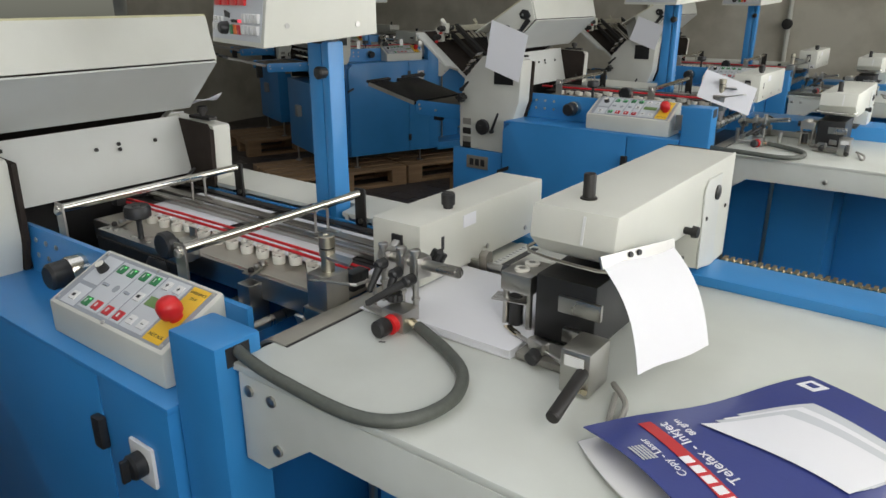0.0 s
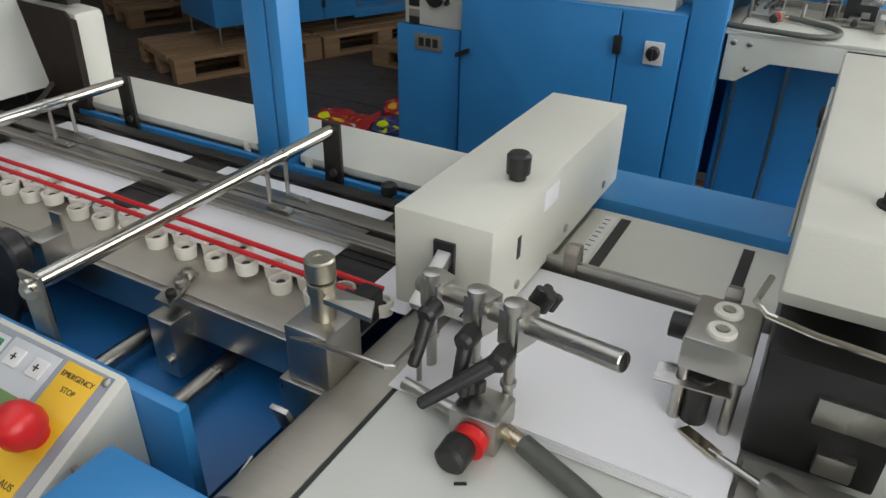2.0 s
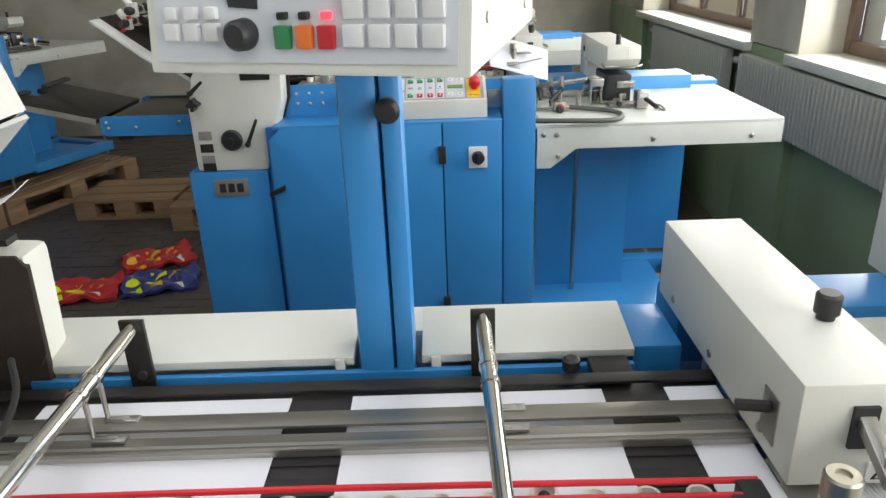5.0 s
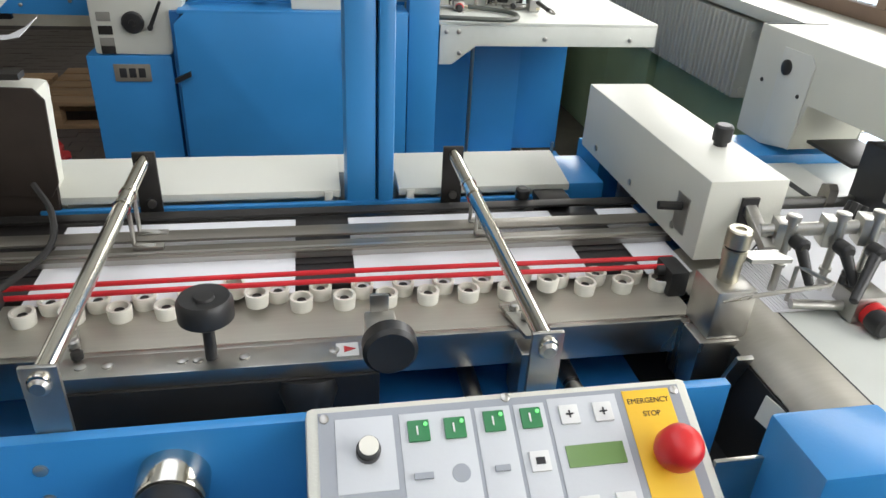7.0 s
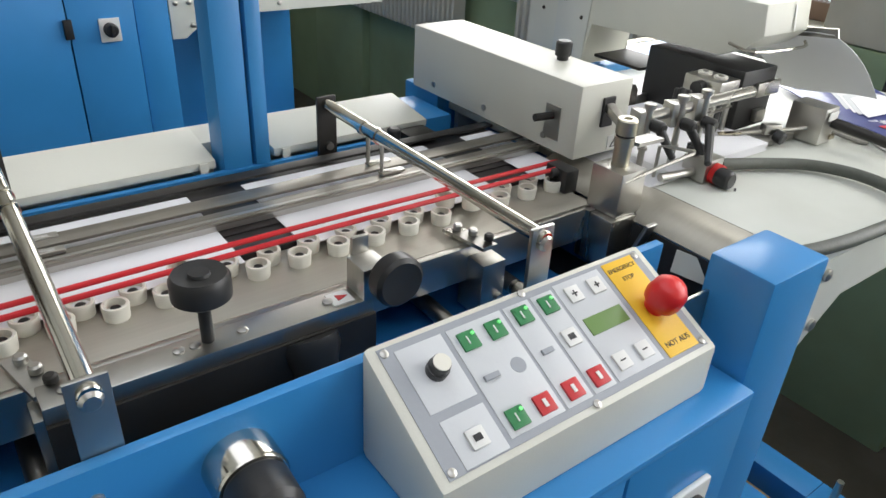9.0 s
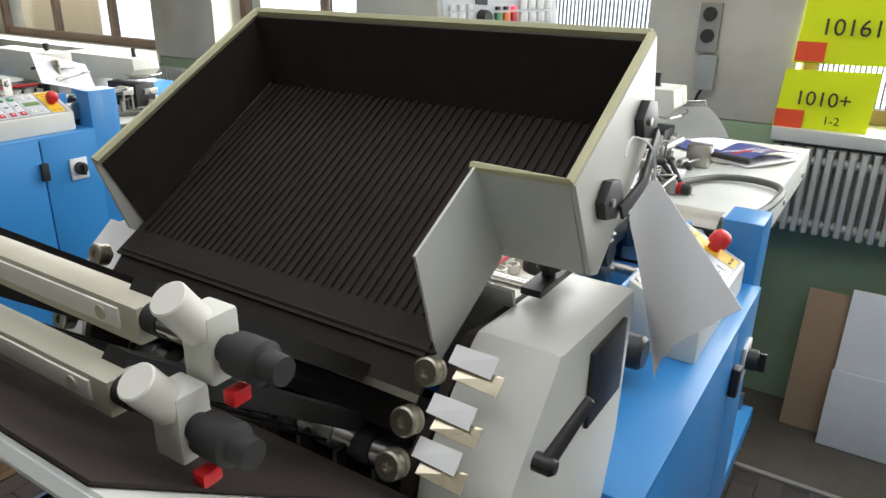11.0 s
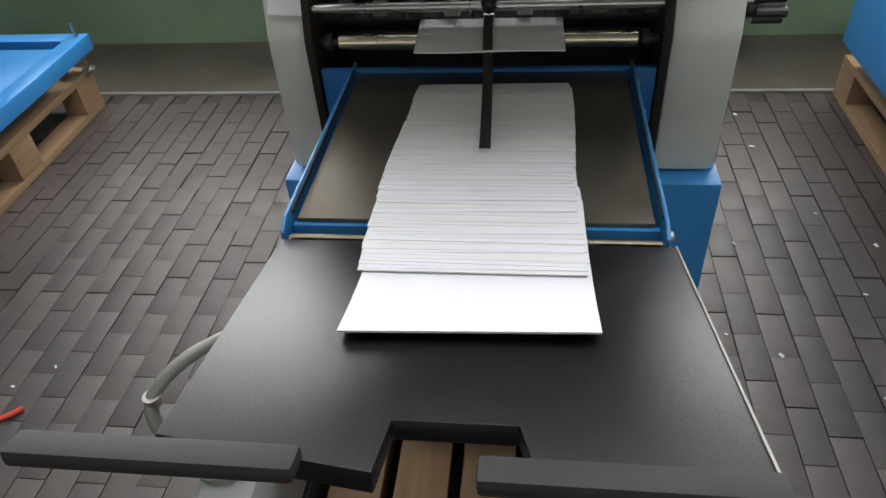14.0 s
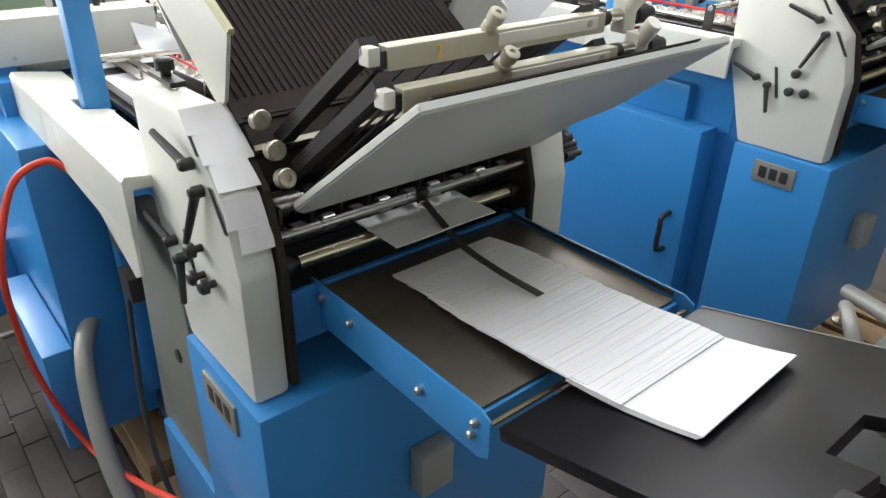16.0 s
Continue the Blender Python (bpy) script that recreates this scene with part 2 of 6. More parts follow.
def cyl(bm, p0, p1, r, seg=18, r2=None, bev=0.0):
    p0, p1 = Vector(p0), Vector(p1)
    d = p1 - p0
    q = d.to_track_quat("Z", "Y").to_matrix()
    r2 = r if r2 is None else r2
    h = d.length
    rings = [(0, r), (h, r2)]
    if bev > 0:
        rings = [(0, r - bev), (bev, r), (h - bev, r2), (h, r2 - bev)]
    vs = [[bm.verts.new(p0 + q @ Vector((rr * math.cos(a), rr * math.sin(a), z))) for a in [2 * math.pi * k / seg for k in range(seg)]] for z, rr in rings]
    for a, b in zip(vs, vs[1:]):
        for k in range(seg):
            bm.faces.new((a[k], a[(k + 1) % seg], b[(k + 1) % seg], b[k]))
    bm.faces.new(vs[0][::-1])
    bm.faces.new(vs[-1])
    return bm


def lathe(bm, p0, axis, prof, seg=20):
    """Turned shape: prof is (distance along the axis, radius)."""
    p0, q = Vector(p0), Vector(axis).to_track_quat("Z", "Y").to_matrix()
    vs = [[bm.verts.new(p0 + q @ Vector((max(rr, 1e-4) * math.cos(a), max(rr, 1e-4) * math.sin(a), z))) for a in [2 * math.pi * k / seg for k in range(seg)]] for z, rr in prof]
    for a, b in zip(vs, vs[1:]):
        for k in range(seg):
            bm.faces.new((a[k], a[(k + 1) % seg], b[(k + 1) % seg], b[k]))
    bm.faces.new(vs[0][::-1])
    bm.faces.new(vs[-1])
    return bm


def prism(bm, pts, axis, a0, a1, bev=0.0):
    """A polygon in the plane across the axis, drawn out from a0 to a1."""
    def at(p, a):
        return {"x": (a, p[0], p[1]), "y": (p[0], a, p[1]), "z": (p[0], p[1], a)}[axis]
    lo, hi = [bm.verts.new(at(p, a0)) for p in pts], [bm.verts.new(at(p, a1)) for p in pts]
    fs = [bm.faces.new(lo), bm.faces.new(hi[::-1])]
    k = len(pts)
    fs += [bm.faces.new((lo[i], hi[i], hi[(i + 1) % k], lo[(i + 1) % k])) for i in range(k)]
    bmesh.ops.recalc_face_normals(bm, faces=fs)
    if bev > 0:
        bmesh.ops.bevel(bm, geom=list({e for f in fs for e in f.edges}), offset=bev, segments=2, affect="EDGES", profile=0.6)
    return bm


def slab(bm, a, b, c, d, thick):
    """A plate through four corners, with that thickness behind it."""
    p = [Vector(v) for v in (a, b, c, d)]
    nrm = (p[1] - p[0]).cross(p[3] - p[0]).normalized() * thick
    lo, hi = [bm.verts.new(v) for v in p], [bm.verts.new(v - nrm) for v in p]
    fs = [bm.faces.new(lo), bm.faces.new(hi[::-1])] + [bm.faces.new((lo[i], hi[i], hi[(i + 1) % 4], lo[(i + 1) % 4])) for i in range(4)]
    bmesh.ops.recalc_face_normals(bm, faces=fs)
    return bm


def curve_points(pts, sub=7):
    p = [Vector(v) for v in pts]
    p = [2 * p[0] - p[1], *p, 2 * p[-1] - p[-2]]
    out = []
    for i in range(1, len(p) - 2):
        for k in range(sub):
            t = k / sub
            a, b, c, d = p[i - 1 : i + 3]
            out.append(0.5 * ((2 * b) + (c - a) * t + (2 * a - 5 * b + 4 * c - d) * t * t + (3 * b - a - 3 * c + d) * t ** 3))
    return out + [p[-2]]


def tube(bm, pts, r, seg=9, sub=7):
    """A round hose or wire along a smooth line; sub=1 keeps the corners."""
    c = curve_points(pts, sub) if sub > 1 else [Vector(v) for v in pts]
    rings, up = [], Vector((0.03, 0.05, 1))
    for i, v in enumerate(c):
        d = (c[min(i + 1, len(c) - 1)] - c[max(i - 1, 0)]).normalized()
        s = d.cross(up)
        s = s.normalized() if s.length > 0.05 else d.cross(Vector((1, 0, 0))).normalized()
        u = s.cross(d)
        rings.append([bm.verts.new(v + r * (math.cos(a) * s + math.sin(a) * u)) for a in [2 * math.pi * k / seg for k in range(seg)]])
    for a, b in zip(rings, rings[1:]):
        for k in range(seg):
            bm.faces.new((a[k], a[(k + 1) % seg], b[(k + 1) % seg], b[k]))
    bm.faces.new(rings[0][::-1])
    bm.faces.new(rings[-1])
    return bm


def finish(bm, name, material, smooth=True):
    bmesh.ops.recalc_face_normals(bm, faces=bm.faces)
    for e in bm.edges:
        e.smooth = len(e.link_faces) != 2 or e.calc_face_angle(0) < 0.6
    for f in bm.faces:
        f.smooth = smooth
    me = bpy.data.meshes.new(name)
    bm.to_mesh(me)
    bm.free()
    me.materials.append(material)
    return me


def base_of(ob):
    """The place of a thing's base in the world."""
    v = Vector((0, 0, 0))
    while ob is not None:
        v += ob.location
        ob = ob.parent
    return v


def part(name, bm, material, parent, label=""):
    """Links a bmesh, drawn in world metres, as one mesh object under a thing or a part."""
    bmesh.ops.translate(bm, vec=-base_of(parent), verts=bm.verts)
    ob = new(name, finish(bm, name, material))
    ob.parent = parent
    return tagged(ob, label)


def thing(name, label, category, base=(0, 0, 0), group="", kind=""):
    ob = new(name)
    ob.location, ob.empty_display_size = base, 0.05
    return tagged(ob, label, category, group, kind)


def solid(name, bm, material, label, category="", group="", kind=""):
    """A thing that is one mesh."""
    return tagged(new(name, finish(bm, name, material)), label, category, group, kind)


def words(name, text, m, size, material, parent, depth=0.0004, align="CENTER"):
    """Raised lettering at the pose m, in world metres."""
    cu = bpy.data.curves.new(name, "FONT")
    cu.body, cu.size, cu.extrude, cu.align_x, cu.align_y = text, size, depth, align, "CENTER"
    t = bpy.data.objects.new("tmp", cu)
    scene.collection.objects.link(t)
    bpy.context.view_layer.update()
    me = bpy.data.meshes.new_from_object(t.evaluated_get(bpy.context.evaluated_depsgraph_get()))
    bpy.data.objects.remove(t)
    bpy.data.curves.remove(cu)
    me.transform(m)
    if parent is not None:
        me.transform(Matrix.Translation(-base_of(parent)))
    me.name = name
    me.materials.clear()
    me.materials.append(material)
    ob = new(name, me)
    ob.parent = parent
    return ob


# ---- the hall ----
FLOOR = 0.10

def wall_x_pieces():
    """The window wall: parapet, head and piers round the openings."""
    w = thing("wall_east", "cream plaster window wall with a green painted dado", "wall", (WALL_X, 1, 0), kind="structure")
    t = 0.34
    x0, x1 = WALL_X, WALL_X + t
    ys = [FRONT_Y - 0.3, *[v for p in WINDOWS for v in p], BACK_Y + 0.3]
    part("dado", box(B(), x0, x1, ys[0], ys[-1], 0.0, 1.10, 0), GWALL, w, "green gloss painted dado")
    part("parapet", box(B(), x0 + 0.003, x1, ys[0], ys[-1], 1.10, SILL_Z, 0), CWALL, w)
    part("lintel", box(B(), x0, x1, ys[0], ys[-1], HEAD_Z, CEIL, 0), CWALL, w)
    for a, b in zip(ys[0::2], ys[1::2]):
        part("pier", box(B(), x0 - 0.05, x1, a, b, SILL_Z, HEAD_Z, 0.012), CWALL, w, "cream plaster pier, its stains deepened to stand for shade")
        part("pier_base", box(B(), x0 - 0.05, x0 + 0.02, a, b, 0.0, SILL_Z, 0.012), GWALL, w, "green painted pier base")


wall_x_pieces()
solid("wall_north", box(B(), FAR_X - 0.3, WALL_X + 0.34, BACK_Y, BACK_Y + 0.3, 1.25, CEIL, 0), CWALL, "stained cream plaster end wall", "wall", kind="structure")
solid("wall_north_dado", box(B(), FAR_X - 0.3, WALL_X + 0.34, BACK_Y - 0.004, BACK_Y + 0.3, 0, 1.25, 0), CWALL, "dull cream lower part of the end wall", "wall", kind="structure")
solid("wall_south", box(B(), FAR_X - 0.3, WALL_X + 0.34, FRONT_Y - 0.3, FRONT_Y, 0, CEIL, 0), CWALL, "plain cream plaster wall", "wall", kind="structure")
# out of view; its windows are added to let the fill light in
west = thing("wall_west", "plain cream plaster wall with tall windows", "wall", (FAR_X, 1, 0), kind="structure")
part("parapet", box(B(), FAR_X - 0.3, FAR_X, FRONT_Y, BACK_Y, 0, SILL_Z, 0), CWALL, west)
part("lintel", box(B(), FAR_X - 0.3, FAR_X, FRONT_Y, BACK_Y, HEAD_Z, CEIL, 0), CWALL, west)
ends = [FRONT_Y, *[v for p in ADDED_WEST_WINDOWS for v in p], BACK_Y]
for a, b in zip(ends[0::2], ends[1::2]):
    part("pier", box(B(), FAR_X - 0.3, FAR_X, a, b, SILL_Z, HEAD_Z, 0), CWALL, west)
for a, b in ADDED_WEST_WINDOWS:
    part("window_frame", box(box(B(), FAR_X - 0.2, FAR_X - 0.15, a, b, SILL_Z, SILL_Z + 0.06, 0), FAR_X - 0.2, FAR_X - 0.15, (a + b) / 2 - 0.03, (a + b) / 2 + 0.03, SILL_Z + 0.06, HEAD_Z, 0), FRAMEB, west)
# ceiling pieces round the opening added for the overhead fill
bm, (sx0, sx1, sy0, sy1) = B(), ADDED_SKYLIGHT
for x0, x1, y0, y1 in ((FAR_X - 0.3, sx0, FRONT_Y - 0.3, BACK_Y + 0.3), (sx1, WALL_X + 0.34, FRONT_Y - 0.3, BACK_Y + 0.3), (sx0, sx1, FRONT_Y - 0.3, sy0), (sx0, sx1, sy1, BACK_Y + 0.3)):
    box(bm, x0, x1, y0, y1, CEIL, CEIL + 0.2, 0)
solid("ceiling", bm, CEILM, "pale painted hall ceiling with an added, unseen skylight opening", "ceiling", kind="structure")
floor = solid("floor", box(B(), FAR_X - 0.3, WALL_X + 0.34, FRONT_Y - 0.3, BACK_Y + 0.3, -0.2, FLOOR - 0.012, 0), JOINT, "dirty dark floor of worn pavers and grit", "floor", kind="structure")
part("gutter_strip", box(B(), -0.205, WALL_X, FRONT_Y, BACK_Y, FLOOR - 0.02, FLOOR, 0.003), CONC, floor, "dark stained concrete strip along the wall")
part("white_line", box(B(), -0.228, -0.206, FRONT_Y, BACK_Y, FLOOR - 0.02, FLOOR + 0.004, 0.003), PIPE, floor, "pale worn edging line")


def window_unit(name, y0, y1, divisions):
    w = thing(name, "tall factory window with brown metal frames and bright panes", "window", (WALL_X, (y0 + y1) / 2, SILL_Z), kind="structure")
    x = WALL_X + 0.16
    part("window_sill", box(B(), WALL_X - 0.10, WALL_X + 0.2, y0 - 0.04, y1 + 0.04, SILL_Z - 0.045, SILL_Z + 0.003, 0.006), CREAM, w, "pale stone sill")
    bm = B()
    for a, b in ((y0, y0 + 0.05), (y1 - 0.05, y1)):
        box(bm, x, x + 0.06, a, b, SILL_Z + 0.004, HEAD_Z, 0.004)
    for a, b in ((SILL_Z + 0.004, SILL_Z + 0.06), (HEAD_Z - 0.05, HEAD_Z)):
        box(bm, x + 0.002, x + 0.058, y0 + 0.05, y1 - 0.05, a, b, 0.004)
    part("window_frame", bm, FRAMEB, w, "brown painted metal frame")
    step = (y1 - y0 - 0.1) / divisions
    for k in range(divisions):
        a = y0 + 0.05 + k * step
        if k:
            part("mullion", box(B(), x + 0.004, x + 0.056, a - 0.025, a + 0.025, SILL_Z + 0.06, HEAD_Z - 0.05, 0.004), FRAMEB, w)
        pane = part("pane", box(B(), x + 0.024, x + 0.030, a + 0.026, a + step - 0.026, SILL_Z + 0.061, HEAD_Z - 0.051, 0), GLASS, w)
        pane.visible_shadow = False


for i, (y0, y1) in enumerate(WINDOWS):
    window_unit("window_%d" % (i + 1), y0, y1, 4 if i == 2 else 3)
solid("backdrop", box(B(), WALL_X + 7, WALL_X + 7.1, -14, 16, -1, 7, 0), OUTSIDE, "overexposed bright yard beyond the windows", "backdrop", kind="structure")
ground_out = solid("ground", box(B(), WALL_X + 0.35, WALL_X + 6.9, -14, 16, -0.3, -0.1, 0), CONC, "grey yard ground outside", "ground", kind="structure")


def yard_railing():
    r = thing("yard_railing", "grey metal railing of thin upright bars outside the window", "railing", (WALL_X + 2.2, 1, -0.1))
    bm = B()
    for z in (0.3, 2.0):
        box(bm, WALL_X + 2.18, WALL_X + 2.22, -6, 8, z, z + 0.04, 0)
    part("crossbar", bm, PIPE, r)
    for k in range(100):
        y = 0.4 + k * 0.03
        part("bar", box(B(), WALL_X + 2.193, WALL_X + 2.207, y, y + 0.010, -0.1, 2.05, 0), PIPE, r)


yard_railing()


def radiator(y0, y1):
    r = thing("radiator", "cream ribbed panel radiator on the wall under the window", "radiator", (WALL_X, (y0 + y1) / 2, 0.3), group="wall radiators")
    step = 0.037
    n = int((y1 - y0) / step)
    me = None
    for k in range(n):
        y = y0 + k * step
        if me is None:
            bm = B()
            prism(bm, [(WALL_X - 0.052, y0), (WALL_X - 0.052, y0 + step * 0.94), (WALL_X - 0.11, y0 + step * 0.74), (WALL_X - 0.11, y0 + step * 0.26)], "z", 0.87, 1.19, 0.003)
            first = part("rib", bm, RADI, r)
            me = first
        else:
            ob = new("rib", me.data)
            ob.parent, ob.location = r, (0, y - y0, 0)
    part("back_panel", box(B(), WALL_X - 0.056, WALL_X - 0.050, y0, y0 + n * step, 0.872, 1.188, 0), RADI, r)
    part("header_pipe", cyl(cyl(B(), (WALL_X - 0.075, y0, 0.90), (WALL_X - 0.075, y1 + 0.1, 0.90), 0.018), (WALL_X - 0.075, y0, 1.14), (WALL_X - 0.075, y1 + 0.1, 1.14), 0.018), RADI, r)
    for y in (y0 + 0.2, y1 - 0.2):
        part("wall_bracket", box(B(), WALL_X - 0.08, WALL_X + 0.004, y, y + 0.03, 0.91, 0.95, 0), RADI, r)


for y0, y1 in ((-1.5, 0.86), (1.45, 2.6), (3.0, 4.5), (4.7, 6.2)):
    radiator(y0, y1)


# ---- folding machine ----
def door_hinge(p, x, y, z):
    part("hinge", box(B(), x - 0.013, x + 0.013, y - 0.016, y, z - 0.03, z + 0.03, 0.004), BLACK, p, "black plastic hinge")


def console(m):
    """The control box on the post, turned a little to the operator."""
    f = pose(-1.62, 1.105, 1.665, 0, 0, -17.5)
    d, w, h = 0.245, 0.285, 0.20
    def put(name, bm, material, parent, label=""):
        bmesh.ops.transform(bm, matrix=f, verts=bm.verts)
        return part(name, bm, material, parent, label)
    body = put("console", prism(B(), [(0.0, 0.0), (d, 0.02), (d, h), (0.03, h)], "x", 0, w, 0.004), CREAM, m, "cream sheet-metal control box with keys and lamps")
    lean = 0.03 / h
    put("face_film", slab(B(), (0.010, lean * 0.010 - 0.001, 0.010), (w - 0.010, lean * 0.010 - 0.001, 0.010), (w - 0.010, lean * 0.16 - 0.001, 0.16), (0.010, lean * 0.16 - 0.001, 0.16), -0.0008), PANELL, body, "pale grey key film")
    def key(name, x, z, sx, sz, material, label=""):
        put(name, box(B(), x - sx / 2, x + sx / 2, lean * z - 0.0075, lean * z + 0.002, z - sz / 2, z + sz / 2, 0.0015), material, body, label)
    for k in range(3):
        key("key", 0.028 + k * 0.019, 0.034, 0.014, 0.014, KEYW)
        key("lamp_field", 0.028 + k * 0.019, 0.0485, 0.011, 0.010, KEYW)
        key("lamp", 0.028 + k * 0.019, 0.0495, 0.006, 0.004, LEDR if k == 2 else DARK)
    for k, c in enumerate((KEYG, KEYO, KEYR)):
        key("key", 0.131 + k * 0.019, 0.030, 0.014, 0.018, c, ("green", "orange", "red")[k] + " key")
        key("lamp", 0.131 + k * 0.019, 0.046, 0.008, 0.006, LEDR if k == 2 else DARK)
    for k in range(8):
        key("key", 0.192 + (k % 4) * 0.0215, 0.031 + (k // 4) * 0.021, 0.017, 0.017, KEYW)
    for k in range(4):
        key("display", 0.04 + k * 0.045, 0.085, 0.034, 0.02, REDP, "dark red number display")
    put("knob", lathe(B(), (0.095, 0.004, 0.032), (0, -1, 0), [(0, 0.013), (0.014, 0.012), (0.018, 0.009)]), BLACK, body, "black turning knob")
    put("type_sign", prism(B(), [(0.082, 0.053), (0.108, 0.051), (0.108, 0.060), (0.080, 0.066)], "y", 0.0045, 0.012), INK, body, "small black sign")
    put("rating_label", box(B(), w - 0.0005, w + 0.0008, 0.05, 0.085, 0.09, 0.12, 0), KEYW, body, "white paper label")
    for k in range(4):
        put("screw", cyl(B(), (w - 0.001, 0.05 + 0.15 * (k % 2), 0.04 + 0.12 * (k // 2)), (w + 0.002, 0.05 + 0.15 * (k % 2), 0.04 + 0.12 * (k // 2)), 0.005, 10), ALU, body)


def control_panel(m):
    """Sloping desk with keys, display and stop button."""
    x0, x1 = -1.55, -1.194
    zb, zf, yb, yf = 1.30, 1.238, 0.772, 0.647
    body = part("control_panel", prism(B(), [(yf, 1.176), (yf, zf), (yb, zb), (yb, 1.176)], "x", x0, x1, 0.006), CREAM, m, "cream control desk with a red stop button")
    a = math.degrees(math.atan2(zb - zf, yb - yf))
    f = pose(x0, yf, zf, a, 0, 0)
    L, W = x1 - x0, math.hypot(yb - yf, zb - zf)
    def put(name, bm, material, parent=body, label=""):
        bmesh.ops.transform(bm, matrix=f, verts=bm.verts)
        return part(name, bm, material, parent, label)
    def flat(name, u0, u1, v0, v1, h, material, label="", low=0.0):
        return put(name, box(B(), u0 * L, u1 * L, v0 * W, v1 * W, low, h, 0.0006 if h > 0.001 else 0), material, body, label)
    flat("film", 0.03, 0.97, 0.05, 0.95, 0.0009, PANELG, "grey printed film")
    for u0, u1, v0, v1 in ((0.07, 0.21, 0.44, 0.90), (0.08, 0.21, 0.06, 0.38), (0.225, 0.405, 0.10, 0.90), (0.415, 0.505, 0.10, 0.90), (0.515, 0.595, 0.10, 0.90), (0.605, 0.79, 0.10, 0.92)):
        flat("field", u0, u1, v0, v1, 0.0015, PANELL, low=0.0006)
    def key(u, v, material, s=0.019, label=""):
        put("key", box(B(), u * L - s / 2, u * L + s / 2, v * W - s / 2, v * W + s / 2, 0.001, 0.0042, 0.0012), material, body, label)
    def mark(u, v, du, dv, material=INK):
        put("mark", box(B(), u * L - du / 2, u * L + du / 2, v * W - dv / 2, v * W + dv / 2, 0.001, 0.0049, 0), material, body)
    for u, v in ((0.27, 0.78), (0.36, 0.78), (0.46, 0.80), (0.555, 0.80), (0.27, 0.20)):
        key(u, v, KEYG, label="green key with a small lamp")
        mark(u - 0.004, v, 0.0015, 0.008, KEYW)
        put("lamp", cyl(B(), (u * L + 0.006, v * W + 0.005, 0.003), (u * L + 0.006, v * W + 0.005, 0.0056), 0.0018, 8), LEDG, body)
    for u, v in ((0.36, 0.20), (0.46, 0.20), (0.555, 0.20)):
        key(u, v, KEYR, label="red key")
        mark(u, v, 0.004, 0.008, KEYW)
    for u, v, plus in ((0.655, 0.80, 1), (0.745, 0.80, 1), (0.655, 0.22, 0), (0.745, 0.22, 0), (0.555, 0.52, 2), (0.145, 0.20, 2)):
        key(u, v, KEYW, 0.018)
        if plus == 2:
            mark(u, v, 0.008, 0.006)
        else:
            mark(u, v, 0.007, 0.0014)
            if plus:
                mark(u, v, 0.0014, 0.007)
    put("mark", cyl(B(), (0.36 * L, 0.5 * W, 0.001), (0.36 * L, 0.5 * W, 0.0018), 0.008, 18), PANELG, body)
    mark(0.27, 0.5, 0.016, 0.005, PANELG)
    mark(0.46, 0.5, 0.013, 0.005, PANELG)
    flat("display", 0.625, 0.775, 0.46, 0.60, 0.0026, LCD, "green liquid-crystal display", 0.0005)
    flat("stop_field", 0.81, 0.94, 0.08, 0.93, 0.0017, YELLOW, "yellow emergency-stop field", 0.0005)
    for txt, v, s in (("EMERGENCY", 0.85, 0.0072), ("STOP", 0.76, 0.0072), ("NOT AUS", 0.17, 0.0085)):
        w = words("lettering", txt, f @ pose(0.875 * L, v * W, 0.0019), s, INK, body, 0.0002)
    put("stop_button", lathe(B(), (0.885 * L, 0.47 * W, 0), (0, 0, 1), [(0, 0.012), (0.012, 0.012), (0.014, 0.019), (0.02, 0.0205), (0.034, 0.019), (0.041, 0.014), (0.044, 0.006)], 26), REDP, body, "red mushroom stop button")
    put("dial", lathe(B(), (0.145 * L, 0.68 * W, 0.001), (0, 0, 1), [(0, 0.0105), (0.008, 0.0105), (0.0085, 0.0095), (0.016, 0.009), (0.0165, 0.008)], 20), BLACK, body, "black dial with an ivory cap")
    put("dial_cap", cyl(B(), (0.145 * L, 0.68 * W, 0.0165), (0.145 * L, 0.68 * W, 0.0185), 0.0083, 18), IVORY, body)
    for u, v in ((0.045, 0.09), (0.045, 0.91), (0.5, 0.955), (0.955, 0.91), (0.955, 0.09), (0.5, 0.045)):
        put("screw", lathe(B(), (u * L, v * W, 0.0005), (0, 0, 1), [(0, 0.0042), (0.0015, 0.0042), (0.0025, 0.002)], 12), ALU, body)


def star_knob(name, parent, p, axis, r=0.014, h=0.014, label="black star-shaped knob"):
    bm = B()
    d = Vector(axis).normalized()
    q = d.to_track_quat("Z", "Y").to_matrix()
    cyl(bm, Vector(p), Vector(p) + d * h, r * 0.6, 12, bev=0.001)
    for k in range(4):
        a = k * math.pi / 2
        o = Vector(p) + q @ Vector((math.cos(a) * r * 0.7, math.sin(a) * r * 0.7, h * 0.2))
        cyl(bm, o, o + d * h * 0.8, r * 0.36, 10, bev=0.001)
    return part(name, bm, BLACK, parent, label)


def clamp_lever(name, parent, p, q, out, label="black clamping lever"):
    """A moulded lever from its hub p to its tip q; out is the hub's axis."""
    bm = B()
    p, q, o = Vector(p), Vector(q), Vector(out)
    lathe(bm, p, o, [(0, 0.009), (0.016, 0.009), (0.020, 0.006)], 14)
    cyl(bm, p + o.normalized() * 0.010, q + o.normalized() * 0.022, 0.0072, 14, 0.0052, 0.002)
    return part(name, bm, BLACK, parent, label)


